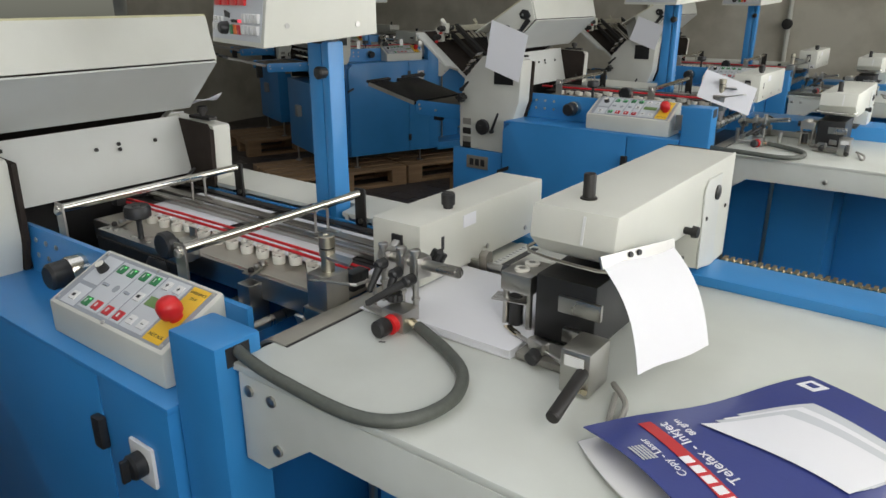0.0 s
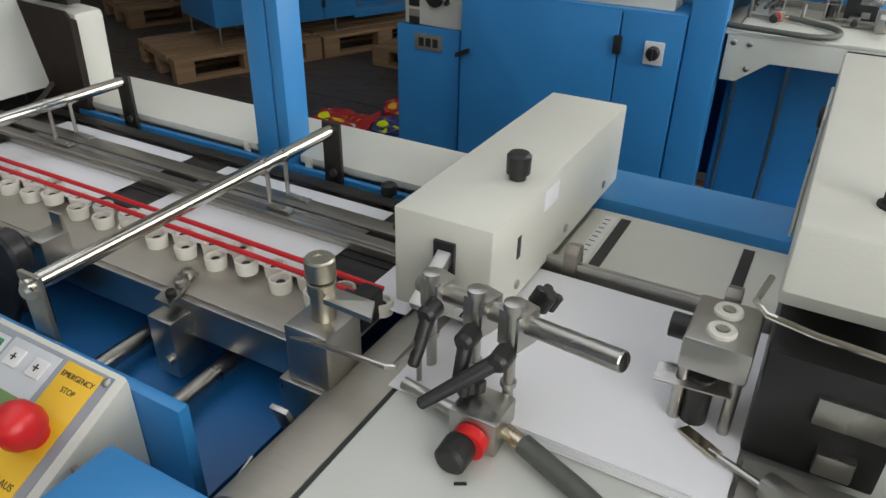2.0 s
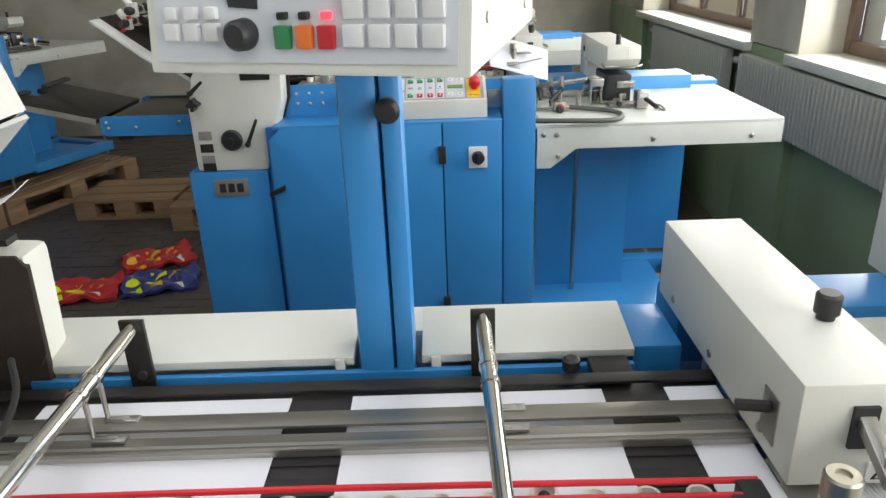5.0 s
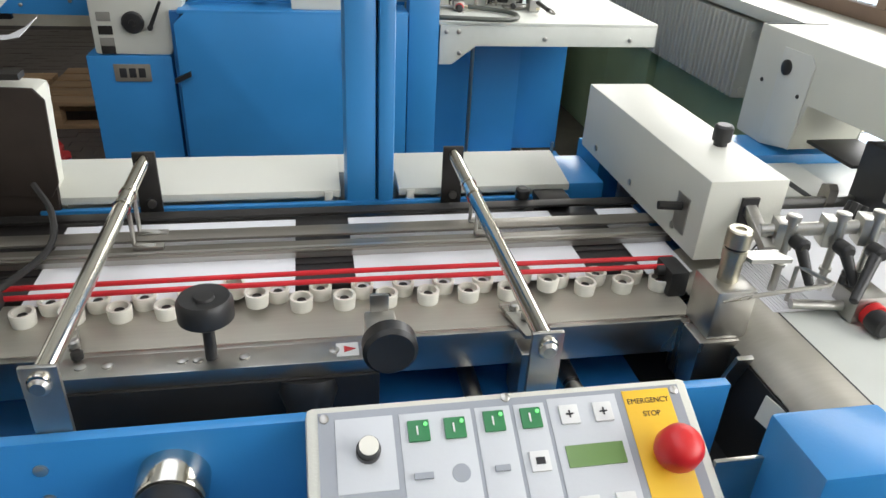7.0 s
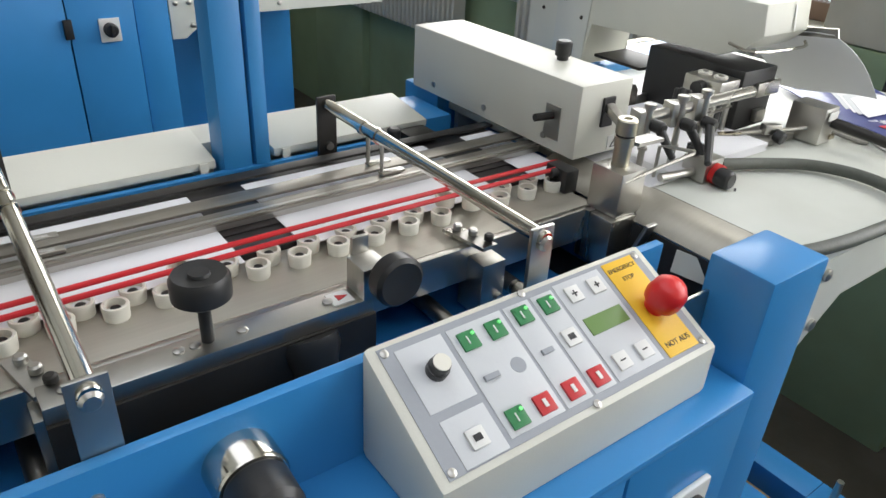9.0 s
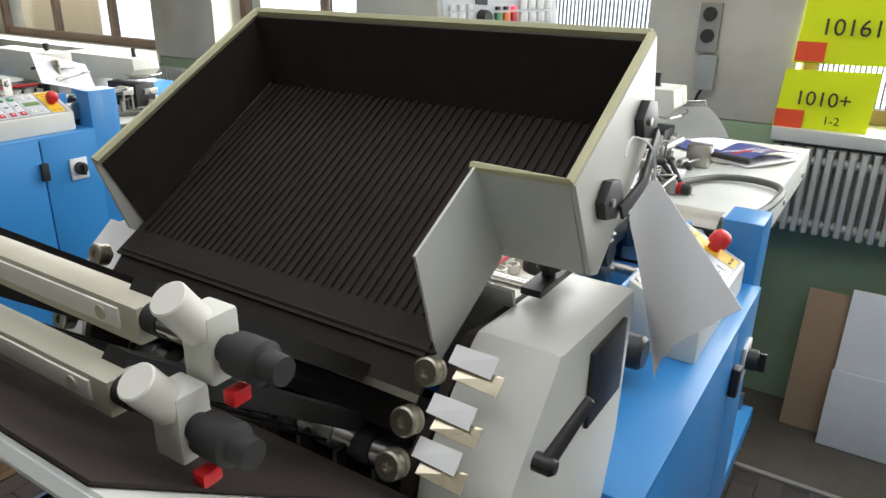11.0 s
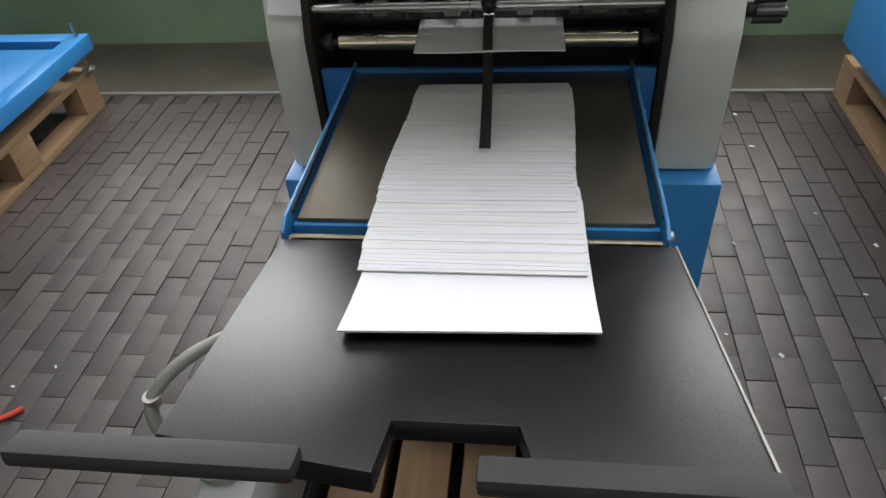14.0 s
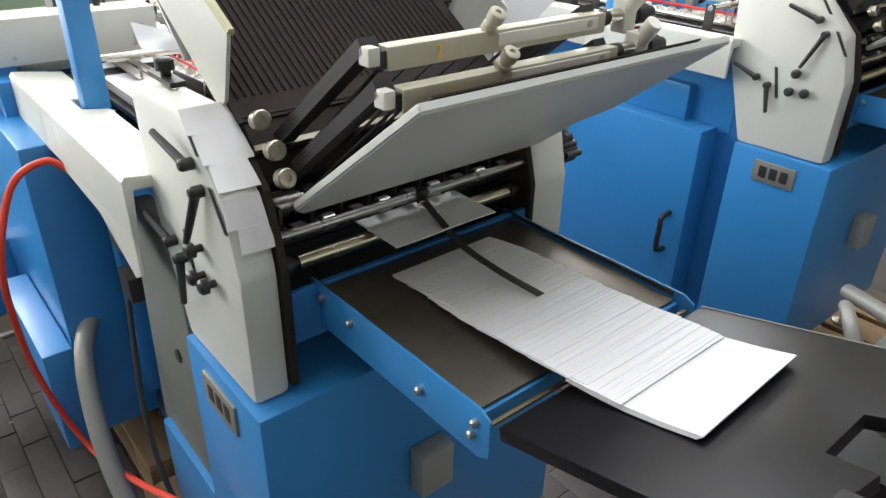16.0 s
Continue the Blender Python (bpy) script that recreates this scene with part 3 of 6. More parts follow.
def side_plate(m, y0, y1, inner):
    """Cheek of the folding unit: cream cover with a dark inner plate."""
    prof = [(-2.213, 1.015), (-1.965, 1.012), (-1.888, 1.25), (-1.878, 1.435), (-2.09, 1.445), (-2.185, 1.345), (-2.213, 1.23)]
    p = part("side_cover", prism(B(), prof, "y", y0, y1, 0.013), CREAM, m, "cream enamelled side cover of the folding unit")
    ins = [(-2.222, 1.03), (-1.97, 1.02), (-1.880, 1.25), (-1.872, 1.425), (-2.085, 1.435), (-2.19, 1.345), (-2.222, 1.235)]
    a, b = (y1, y1 + 0.012) if inner > 0 else (y0 - 0.012, y0)
    part("cheek_plate", prism(B(), ins, "y", a, b, 0.002), BROWN, p, "dark cast inner plate")
    return p


# levers, slots and knobs of the far cheek, as (x, z)
FAR_LEVERS = (((-2.114, 1.376), (-2.035, 1.404)), ((-2.137, 1.344), (-2.100, 1.255)), ((-1.985, 1.205), (-1.92, 1.235)), ((-2.02, 1.19), (-2.04, 1.12)))
FAR_SLOTS = (((-2.099, 1.436), (-2.134, 1.392)), ((-2.160, 1.355), (-2.196, 1.300)), ((-2.03, 1.24), (-2.05, 1.16)))
FAR_KNOBS = ((-2.093, 1.237), (-2.086, 1.188), (-2.126, 1.192))


def folding_unit(m):
    part("cheek_face", prism(B(), [(-2.03, 1.30), (-1.884, 1.29), (-1.872, 1.31), (-1.866, 1.425), (-1.878, 1.441), (-2.03, 1.447)], "y", 1.246, 1.252, 0.002), BROWN, m, "dark brown foam-lined cheek face")
    near = side_plate(m, 0.662, 0.757, 1)
    far = side_plate(m, 1.264, 1.324, -1)
    # the operator's side: window, hand wheel, levers, plates
    part("sight_window", box(B(), -2.02, -1.92, 0.657, 0.664, 1.325, 1.415, 0.003), BLACK, near, "black sight window")
    part("hand_wheel", lathe(B(), (-2.075, 0.664, 1.125), (0, -1, 0), [(0, 0.032), (0.004, 0.036), (0.016, 0.036), (0.02, 0.032), (0.021, 0.012), (0.028, 0.010)], 28), BLACK, near, "black hand wheel")
    for p, q in (((-2.155, 0.655, 1.375), (-2.105, 0.65, 1.42)), ((-2.19, 0.655, 1.29), (-2.14, 0.65, 1.33)), ((-2.02, 0.655, 1.11), (-1.975, 0.65, 1.20))):
        clamp_lever("clamp_lever", near, p, q, (0, -1, 0))
    star_knob("adjusting_knob", near, (-2.18, 0.66, 1.255), (0, -1, 0), 0.02, 0.05)
    for k, z in enumerate((1.145, 1.10, 1.06, 1.035)):
        part("data_plate", box(B(), -2.19, -2.145, 0.658, 0.664, z - 0.017, z + 0.012, 0.001), DARK if k % 2 else PIPE, near, "small engraved data plate")
    for p, q in FAR_LEVERS:
        clamp_lever("clamp_lever", far, (p[0], 1.326, p[1]), (q[0], 1.326, q[1]), (0, 1, 0))
    for p, q in FAR_SLOTS:
        part("lever_slot", slab(B(), (p[0] - 0.004, 1.3262, p[1]), (p[0] + 0.004, 1.3262, p[1]), (q[0] + 0.004, 1.3262, q[1]), (q[0] - 0.004, 1.3262, q[1]), 0.002), INK, far)
    for x, z in FAR_KNOBS:
        part("round_knob", lathe(B(), (x, 1.324, z), (0, 1, 0), [(0, 0.006), (0.012, 0.006), (0.013, 0.012), (0.022, 0.012), (0.026, 0.008)], 16), BLACK, far, "round black knob")
    # blue pedestal below the cheeks
    ped = part("pedestal", box(B(), -2.245, -1.965, 0.655, 1.335, 0.40, 1.013, 0.008), BLUE, m, "blue enamelled pedestal")
    part("pedestal_foot", box(B(), -1.965, -1.69, 1.20, 1.335, 0.40, 0.63, 0.006), BLUE, ped)
    for y, s in ((0.6525, 1), (1.3375, -1)):
        pl = part("maker_plate", box(B(), -2.16, -2.04, y - 0.0025, y + 0.0025, 0.925, 0.985, 0.001), PLATE, ped, "bronze maker's plate")
        for k in range(3):
            part("emblem_bar", box(B(), -2.143 + 0.031 * k, -2.119 + 0.031 * k, y - 0.0035, y + 0.0035, 0.938, 0.972, 0.003), INK, pl, "dark emblem bar")
    part("foot_switch_box", box(B(), -2.285, -2.245, 0.985, 1.060, 0.70, 0.80, 0.006), GREYBOX, ped, "grey junction box")
    # rollers and shafts between the cheeks
    part("delivery_shaft", cyl(B(), (-2.187, 0.766, 1.219), (-2.187, 1.255, 1.219), 0.007, 14), DARK, m)
    part("delivery_roller", cyl(B(), (-2.187, 0.797, 1.219), (-2.187, 1.222, 1.219), 0.012, 22, bev=0.001), BRASS, m, "bright worn delivery roller")
    for y in (0.782, 1.232):
        part("bearing", lathe(B(), (-2.187, y, 1.219), (0, 1, 0), [(0, 0.013), (0.01, 0.013), (0.012, 0.010)], 18), DARK, m)
    for x, z, r, mm in ((-2.195, 1.272, 0.007, STEEL), (-2.15, 1.245, 0.014, DARK), (-2.13, 1.29, 0.016, STEEL), (-2.10, 1.215, 0.016, DARK), (-2.07, 1.32, 0.018, DARK), (-2.08, 1.26, 0.018, STEEL)):
        part("roller", cyl(B(), (x, 0.766, z), (x, 1.255, z), r, 20), mm, m)
    for k in range(9):
        y = 0.79 + k * 0.051
        part("collar", cyl(B(), (-2.172, y, 1.262), (-2.172, y + 0.022, 1.262), 0.0125, 16, bev=0.0015), STEEL if k % 2 else RUBBER, m)
        part("finger", box(B(), -2.168, -2.150, y + 0.030, y + 0.036, 1.242, 1.300, 0.002), DARK, m)
        part("guide_collar", cyl(B(), (-2.13, y + 0.006, 1.290), (-2.13, y + 0.030, 1.290), 0.0185, 16, bev=0.001), RUBBER if k % 2 else STEEL, m)
    part("crossbar", box(B(), -2.14, -2.12, 0.766, 1.255, 1.33, 1.37, 0.002), DARK, m)
    part("back_guard", box(B(), -2.07, -2.06, 0.77, 1.25, 1.03, 1.30, 0), DARK, m)
    # board facing the register table
    part("front_board", slab(B(), (-1.966, 0.758, 1.300), (-1.966, 1.252, 1.300), (-2.002, 1.252, 1.452), (-2.002, 0.758, 1.452), 0.006), GREYP, m, "cream sheet-metal guard")
    for y, z in ((0.80, 1.36), (1.0, 1.40), (1.06, 1.405), (1.06, 1.392), (1.16, 1.40)):
        part("screw", lathe(B(), (-1.962 - 0.237 * (z - 1.3), y, z), (1, 0, 0.24), [(0, 0.005), (0.003, 0.005), (0.004, 0.003)], 10), DARK, m)
    # top knobs with clamps
    for y in (0.745, 1.285):
        k = part("clamp_base", slab(B(), (-1.99, y - 0.012, 1.452), (-1.90, y - 0.012, 1.452), (-1.90, y + 0.012, 1.452), (-1.99, y + 0.012, 1.452), 0.008), DARK, m)
        part("knurled_nut", lathe(B(), (-1.945, y, 1.452), (0, 0, 1), [(0, 0.008), (0.008, 0.008), (0.009, 0.014), (0.024, 0.014), (0.026, 0.011)], 22), DARK, m, "dark knurled nut")
    # lower fold plate, standing out towards the delivery
    lo = part("fold_plate_cover", B_plate(), GREYP, m, "cream cover of the lower fold plate")
    e, up, o = Vector((-0.30, 0, 0.23)).normalized(), Vector((0.23, 0, 0.30)).normalized(), Vector((-2.2, 0, 1.30))
    part("cover_lining", slab(B(), *(o + e * a + up * 0.0135 + Vector((0, y, 0)) for a, y in ((0.01, 0.742), (0.01, 1.20), (0.368, 1.21), (0.368, 0.742))), -0.002), BROWN, lo, "dark lining of the cover")
    for k, (x, z) in enumerate(((-2.405, 1.515), (-2.378, 1.555))):
        bar = part("fold_plate_bar", box(B(), x - 0.012, x + 0.012, 0.832, 1.196, z - 0.017, z + 0.010, 0.003, None), AGED, m, "yellowed cream fold-plate end bar")
        part("end_stop", box(B(), x - 0.010, x + 0.010, 1.204, 1.220, z - 0.010, z + 0.011, 0.003), CREAM, bar)
        part("end_gap", box(B(), x - 0.010, x + 0.010, 1.196, 1.204, z - 0.014, z + 0.006, 0.001), BLACK, bar)
        part("stop_screw", lathe(B(), (x - 0.005, 1.045, z + 0.010), (-0.6, 0, 0.8), [(0, 0.010), (0.008, 0.010), (0.0085, 0.0075), (0.016, 0.0075), (0.0165, 0.0105), (0.028, 0.0105), (0.029, 0.009), (0.029, 0.004), (0.026, 0.0035)], 18), AGED, bar, "yellowed steel stop screw")
        words("chalk_mark", "52"[k], pose(x - 0.0125, 1.125, z - 0.004, 90, 0, -90), 0.022, YELLOW, bar, 0.0002)
        part("window_strip", box(B(), x - 0.0138, x - 0.0115, 0.850, 1.035, z - 0.009, z + 0.006, 0.0008), IVORY, bar, "pale scale window strip")
        part("slot_end", cyl(B(), (x - 0.0150, 0.868, z - 0.001), (x - 0.012, 0.868, z - 0.001), 0.005, 12), AGED, bar)
        part("collar", cyl(B(), (x, 0.818, z), (x, 0.832, z), 0.011, 16), RUBBER, bar)
        part("sleeve", cyl(B(), (x, 0.79, z), (x, 0.818, z), 0.010, 18), CHROME, bar, "bright sleeve")
        part("clamp_block", box(B(), x - 0.012, x + 0.012, 0.764, 0.79, z - 0.024, z + 0.022, 0.003), CREAM, bar)
        part("clamp_screw", cyl(B(), (x - 0.006, 0.777, z + 0.01), (x - 0.026, 0.777, z + 0.038), 0.012, 18, bev=0.001), IVORY, bar, "ivory clamp screw")
        part("micrometer", lathe(B(), (x, 0.766, z - 0.002), (0, -1, 0), [(0, 0.009), (0.010, 0.009), (0.011, 0.0135), (0.020, 0.014), (0.034, 0.014), (0.036, 0.010), (0.050, 0.009)], 24), RUBBER, bar, "black micrometer knob")
        part("pointer", box(B(), x - 0.016, x - 0.002, 0.742, 0.752, z - 0.028, z - 0.018, 0.002), REDP, bar, "red pointer")
        # side frames running down to the rollers
        for y in (0.85, 1.208):
            part("frame_arm", slab(B(), (x, y - 0.012, z + 0.004), (x, y + 0.012, z + 0.004), (x + 0.235, y + 0.012, z - 0.176), (x + 0.235, y - 0.012, z - 0.176), 0.018), DARK, bar)
            part("arm_strip", slab(B(), (x + 0.002, y - 0.008, z + 0.0065), (x + 0.002, y + 0.010, z + 0.0065), (x + 0.15, y + 0.010, z - 0.107), (x + 0.15, y - 0.008, z - 0.107), 0.002), ALU, bar, "dull scale strip")
        for j in range(9):
            y = 0.87 + j * 0.040
            part("guide_wire", slab(B(), (x, y - 0.002, z - 0.010), (x, y + 0.002, z - 0.010), (x + 0.22, y + 0.002, z - 0.19), (x + 0.22, y - 0.002, z - 0.19), 0.003), DARK, bar)
    # knurled screws with paper tabs, both sides
    for y, s in ((0.757, -1), (1.246, 1)):
        for x, z in ((-2.143, 1.43), (-2.178, 1.398), (-2.20, 1.366)):
            part("knurled_screw", lathe(B(), (x - 0.01, y, z), (-1, 0, 0.35), [(0, 0.006), (0.006, 0.006), (0.0062, 0.0135), (0.012, 0.0135), (0.0122, 0.0118), (0.0128, 0.0118), (0.013, 0.0135), (0.021, 0.0135), (0.0225, 0.0115), (0.0225, 0.0055), (0.018, 0.005), (0.018, 0.001)], 22), STUD, m, "knurled steel screw with a drilled end")
            if s < 0:
                part("marking_tab", slab(B(), (x - 0.012, y - 0.012 * -s, z + 0.012), (x - 0.012, y + 0.055 * s, z + 0.009), (x + 0.002, y + 0.055 * s, z + 0.024), (x + 0.002, y - 0.012 * -s, z + 0.024), 0.0012), OFFW, m, "white paper tab")
            if s < 0:
                part("spring_strip", slab(B(), (x - 0.018, y + 0.02 * s, z + 0.001), (x - 0.018, y + 0.065 * s, z - 0.002), (x - 0.004, y + 0.065 * s, z + 0.010), (x - 0.004, y + 0.02 * s, z + 0.010), 0.0012), BRASS, m)
    upper_cover(m)


def B_plate():
    """Slanting cover with a cut lower corner."""
    bm = B()
    e = Vector((-0.30, 0, 0.23)).normalized()
    n = Vector((-0.23, 0, -0.30)).normalized()
    o = Vector((-2.2, 0, 1.30))
    pts = [(0.369, 1.231), (0.369, 0.676), (0.135, 0.676), (0.10, 0.735), (0.0, 0.735), (0.0, 1.215), (0.04, 1.240)]
    lo, hi = [bm.verts.new(o + e * u + Vector((0, y, 0))) for u, y in pts], [bm.verts.new(o + e * u + Vector((0, y, 0)) - n * 0.012) for u, y in pts]
    fs = [bm.faces.new(lo), bm.faces.new(hi[::-1])] + [bm.faces.new((lo[i], hi[i], hi[(i + 1) % 7], lo[(i + 1) % 7])) for i in range(7)]
    bmesh.ops.recalc_face_normals(bm, faces=fs)
    bmesh.ops.bevel(bm, geom=list(bm.edges), offset=0.0025, segments=2, affect="EDGES")
    return bm


def upper_cover(m):
    """Upper fold-plate housing: a slanting tray with a cream shell and a dark ribbed floor."""
    y0, y1 = 0.686, 1.262
    u = part("upper_fold_plate", slab(B(), (-1.842, y0, 1.607), (-1.842, y1, 1.607), (-1.985, y1, 1.518), (-1.985, y0, 1.518), 0.004), BROWN, m, "dark ribbed upper fold plate in a cream housing")
    part("plate_floor", slab(B(), (-1.985, 0.785, 1.518), (-1.985, y1, 1.518), (-2.135, y1, 1.425), (-2.135, 0.785, 1.425), 0.004), BROWN, u)
    part("back_wall", slab(B(), (-1.862, y0, 1.709), (-1.862, y1, 1.709), (-1.834, y1, 1.607), (-1.834, y0, 1.607), 0.006), CREAM, u, "cream shell")
    part("underside", slab(B(), (-1.83, y0, 1.604), (-1.83, y1, 1.604), (-1.968, y1, 1.478), (-1.968, y0, 1.478), 0.005), GREYP, u, "grey-cream underside")
    part("side_wall", prism(B(), [(-1.862, 1.709), (-1.834, 1.606), (-1.97, 1.478), (-1.989, 1.483), (-2.052, 1.592)], "y", y0 - 0.006, y0, 0.001), CREAM, u)
    part("side_wall", prism(B(), [(-1.862, 1.709), (-1.834, 1.606), (-2.09, 1.435), (-2.11, 1.45), (-2.144, 1.544)], "y", y1, y1 + 0.006, 0.001), CREAM, u)
    part("front_lip", slab(B(), (-2.052, y0, 1.592), (-2.052, 0.785, 1.592), (-1.995, 0.785, 1.485), (-1.995, y0, 1.485), 0.004), GREYP, u)
    part("flap", slab(B(), (-2.054, 0.780, 1.596), (-2.150, 0.784, 1.533), (-2.110, 0.784, 1.405), (-1.992, 0.780, 1.481), 0.003), GREYP, u, "cream bent flap")
    bm = B()
    tube(bm, [(-1.862, y0, 1.710), (-1.862, y1, 1.710)], 0.006, 6, 1)
    tube(bm, [(-1.862, y0, 1.710), (-2.052, y0, 1.594), (-2.052, 0.787, 1.594)], 0.005, 6, 1)
    tube(bm, [(-1.862, y1, 1.710), (-2.144, y1, 1.546)], 0.006, 6, 1)
    part("rim", bm, YELLR, u, "yellowed rim edging")
    part("lining", slab(B(), (-1.869, y0 + 0.001, 1.703), (-1.869, y1 - 0.001, 1.703), (-1.842, y1 - 0.001, 1.602), (-1.842, y0 + 0.001, 1.602), -0.002), BROWN, u, "dark foam lining")
    part("lining", prism(B(), [(-1.872, 1.699), (-1.845, 1.612), (-1.985, 1.50), (-2.046, 1.590)], "y", y0 + 0.001, y0 + 0.004), BROWN, u)
    part("lining", prism(B(), [(-1.872, 1.699), (-1.845, 1.612), (-2.09, 1.455), (-2.136, 1.541)], "y", y1 - 0.004, y1 - 0.001), BROWN, u)
    e = Vector((-0.293, 0, -0.182)).normalized()
    for k in range(46):
        y = 0.70 + k * 0.0121
        a = Vector((-1.846, y, 1.612))
        b = a + e * (0.30 if y > 0.80 else 0.16)
        part("rib", tube(B(), [a - Vector((0, 0, 0.0046)), b - Vector((0, 0, 0.0046))], 0.0015, 5, 1), BROWN, u)
    part("lower_flange", slab(B(), (-2.128, 0.775, 1.427), (-2.128, 1.255, 1.427), (-2.158, 1.255, 1.395), (-2.158, 0.775, 1.395), 0.003), BROWN, u, "dark steeper lower flange")
    part("flange_bend", tube(B(), [(-2.129, 0.775, 1.429), (-2.129, 1.255, 1.429)], 0.0022, 6, 1), DARK, u)
    part("ledge", slab(B(), (-2.157, 0.775, 1.398), (-2.157, 1.255, 1.398), (-2.162, 1.255, 1.392), (-2.162, 0.775, 1.392), 0.003), STUD, u, "thin bright plate edge")
    # carrying brackets on the operator's side
    for x, z in ((-1.880, 1.625), (-1.972, 1.560)):
        bm = B()
        prism(bm, [(x - 0.028, z + 0.004), (x - 0.012, z + 0.022), (x + 0.014, z + 0.018), (x + 0.028, z - 0.004), (x + 0.012, z - 0.022), (x - 0.018, z - 0.016)], "y", 0.670, 0.680, 0.0015)
        part("bracket", bm, BLACK, u, "flat black clamp bracket")
        part("bracket_bolt", cyl(B(), (x - 0.008, 0.670, z), (x - 0.008, 0.667, z), 0.0045, 12), ALU, u)
    part("bracket_link", prism(B(), [(-1.866, 1.615), (-1.846, 1.600), (-1.888, 1.552), (-1.950, 1.535), (-1.962, 1.552), (-1.900, 1.566)], "y", 0.6655, 0.6695, 0.001), BLACK, u, "black bent link")


def register_table(m):
    tub = part("register_frame", box(B(), -1.905, -1.14, 0.772, 0.784, 1.00, 1.285, 0.002), BLUE, m, "blue side plate of the register table")
    part("back_plate", box(B(), -1.905, -1.14, 1.248, 1.258, 1.00, 1.268, 0.002), BLUE, tub)
    part("tub_floor", box(B(), -1.905, -1.14, 0.784, 1.248, 1.05, 1.06, 0), BLUE, tub)
    part("end_block", box(B(), -1.135, -1.07, 1.28, 1.40, 1.18, 1.275, 0.006), BLUE, tub, "blue bearing housing")
    for k in range(6):
        part("bolt", lathe(B(), (-1.86 + (k % 3) * 0.045, 0.773, 1.255 - (k // 3) * 0.035), (0, -1, 0), [(0, 0.006), (0.003, 0.006), (0.0045, 0.003)], 12), ALU, tub)
    # drum knob on the blue side plate
    part("drum", lathe(B(), (-1.665, 0.772, 1.235), (0, -1, 0), [(0, 0.031), (0.03, 0.031), (0.033, 0.029)], 28), CHROME, tub, "bright ring of the adjusting drum")
    part("drum_knob", lathe(B(), (-1.665, 0.739, 1.235), (0, -1, 0), [(0, 0.026), (0.004, 0.028), (0.034, 0.027), (0.04, 0.022)], 28), BLACK, tub, "black drum knob")
    # covers of the far side, and the post between them
    cover = B()
    for a, b in ((-1.915, -1.494), (-1.408, -1.138)):
        merge(cover, prism(B(), [(1.261, 1.271), (1.260, 1.283), (1.366, 1.298), (1.372, 1.290), (1.372, 1.19), (1.362, 1.19), (1.356, 1.272)], "x", a, b, 0.002))
    prism(cover, [(1.312, 1.240), (1.312, 1.2898), (1.366, 1.2975), (1.3715, 1.290), (1.3715, 1.192), (1.34, 1.240)], "x", -1.497, -1.405)
    part("beam_cover", cover, CREAM, m, "cream bent-sheet beam cover notched round the post")
    for x in (-1.512, -1.390):
        part("cover_latch", box(B(), x - 0.006, x + 0.006, 1.256, 1.2595, 1.258, 1.282, 0.001), CREAM, m, "small chipped cover corner")
    part("lower_cover", prism(B(), [(-1.913, 1.192), (-1.50, 1.192), (-1.50, 1.175), (-1.72, 1.165), (-1.88, 1.10), (-1.913, 1.12)], "y", 1.364, 1.371, 0.001), CREAM, m)
    post = part("post", box(B(), -1.487, -1.441, 1.252, 1.306, 0.55, 1.67, 0.012), BLUE, m, "blue square console post")
    part("post_rib", box(B(), -1.440, -1.416, 1.250, 1.300, 0.55, 1.665, 0.008), BLUE, post)
    part("post_cap", cyl(B(), (-1.45, 1.278, 1.66), (-1.45, 1.278, 1.68), 0.03, 20), BLACK, post)
    part("post_knob", lathe(B(), (-1.43, 1.250, 1.60), (0, -1, 0), [(0, 0.012), (0.02, 0.014), (0.024, 0.009)], 16), BLACK, post, "black clamping knob")
    # belt bed
    part("belt_bed", box(B(), -1.96, -1.055, 1.0225, 1.225, 1.256, 1.268, 0.001), BELT, m, "dark perforated belt bed")
    for k in range(4):
        part("belt", box(B(), -1.913, -1.057, 1.026 + k * 0.045, 1.052 + k * 0.045, 1.268, 1.2705, 0.0005), BELT, m)
    for y, w, z in ((1.092, 0.026, 1.281), (1.128, 0.026, 1.284), (1.205, 0.02, 1.275)):
        part("guide_rail", box(B(), -1.955, -1.050, y - w / 2, y + w / 2, z, z + 0.004, 0.0008), RAIL if y < 1.2 else DARK, m, "brushed steel guide rail")
    part("lip", box(B(), -1.90, -1.05, 1.083, 1.088, 1.272, 1.287, 0), BRUSH, m)
    # front plate with ball cups
    plate = part("ball_rail", box(B(), -1.885, -1.095, 0.925, 1.022, 1.250, 1.262, 0.002), NICKEL, m, "nickelled rail with ivory ball cups")
    part("rail_edge", box(B(), -1.885, -1.095, 0.915, 0.925, 1.215, 1.262, 0.002), STEEL, plate)
    cup = None
    for k in range(16):
        for row in range(2):
            x, y = -1.845 + 0.0487 * k + 0.022 * row, 0.984 + 0.022 * row
            tall = 0.009 if (k + row) % 7 == 5 else 0.0
            if cup is None:
                bm = lathe(B(), (x, y, 1.262), (0, 0, 1), [(0, 0.0122), (0.0145, 0.0134), (0.0158, 0.0128), (0.0158, 0.0100), (0.008, 0.0096)], 18)
                cup = part("ball_cup", bm, IVORY, plate, "ivory plastic ball cup")
                ball = part("ball", lathe(B(), (x, y, 1.2665), (0, 0, 1), [(0, 0.003), (0.001, 0.005), (0.004, 0.0064), (0.007, 0.005), (0.0085, 0.002)], 12), DARK, plate, "dark steel ball")
                x_first, y_first = x, y
            else:
                for src, nm in ((cup, "ball_cup"), (ball, "ball")):
                    o = new(nm, src.data)
                    o.parent, o.location = plate, (x - x_first, y - y_first, tall)
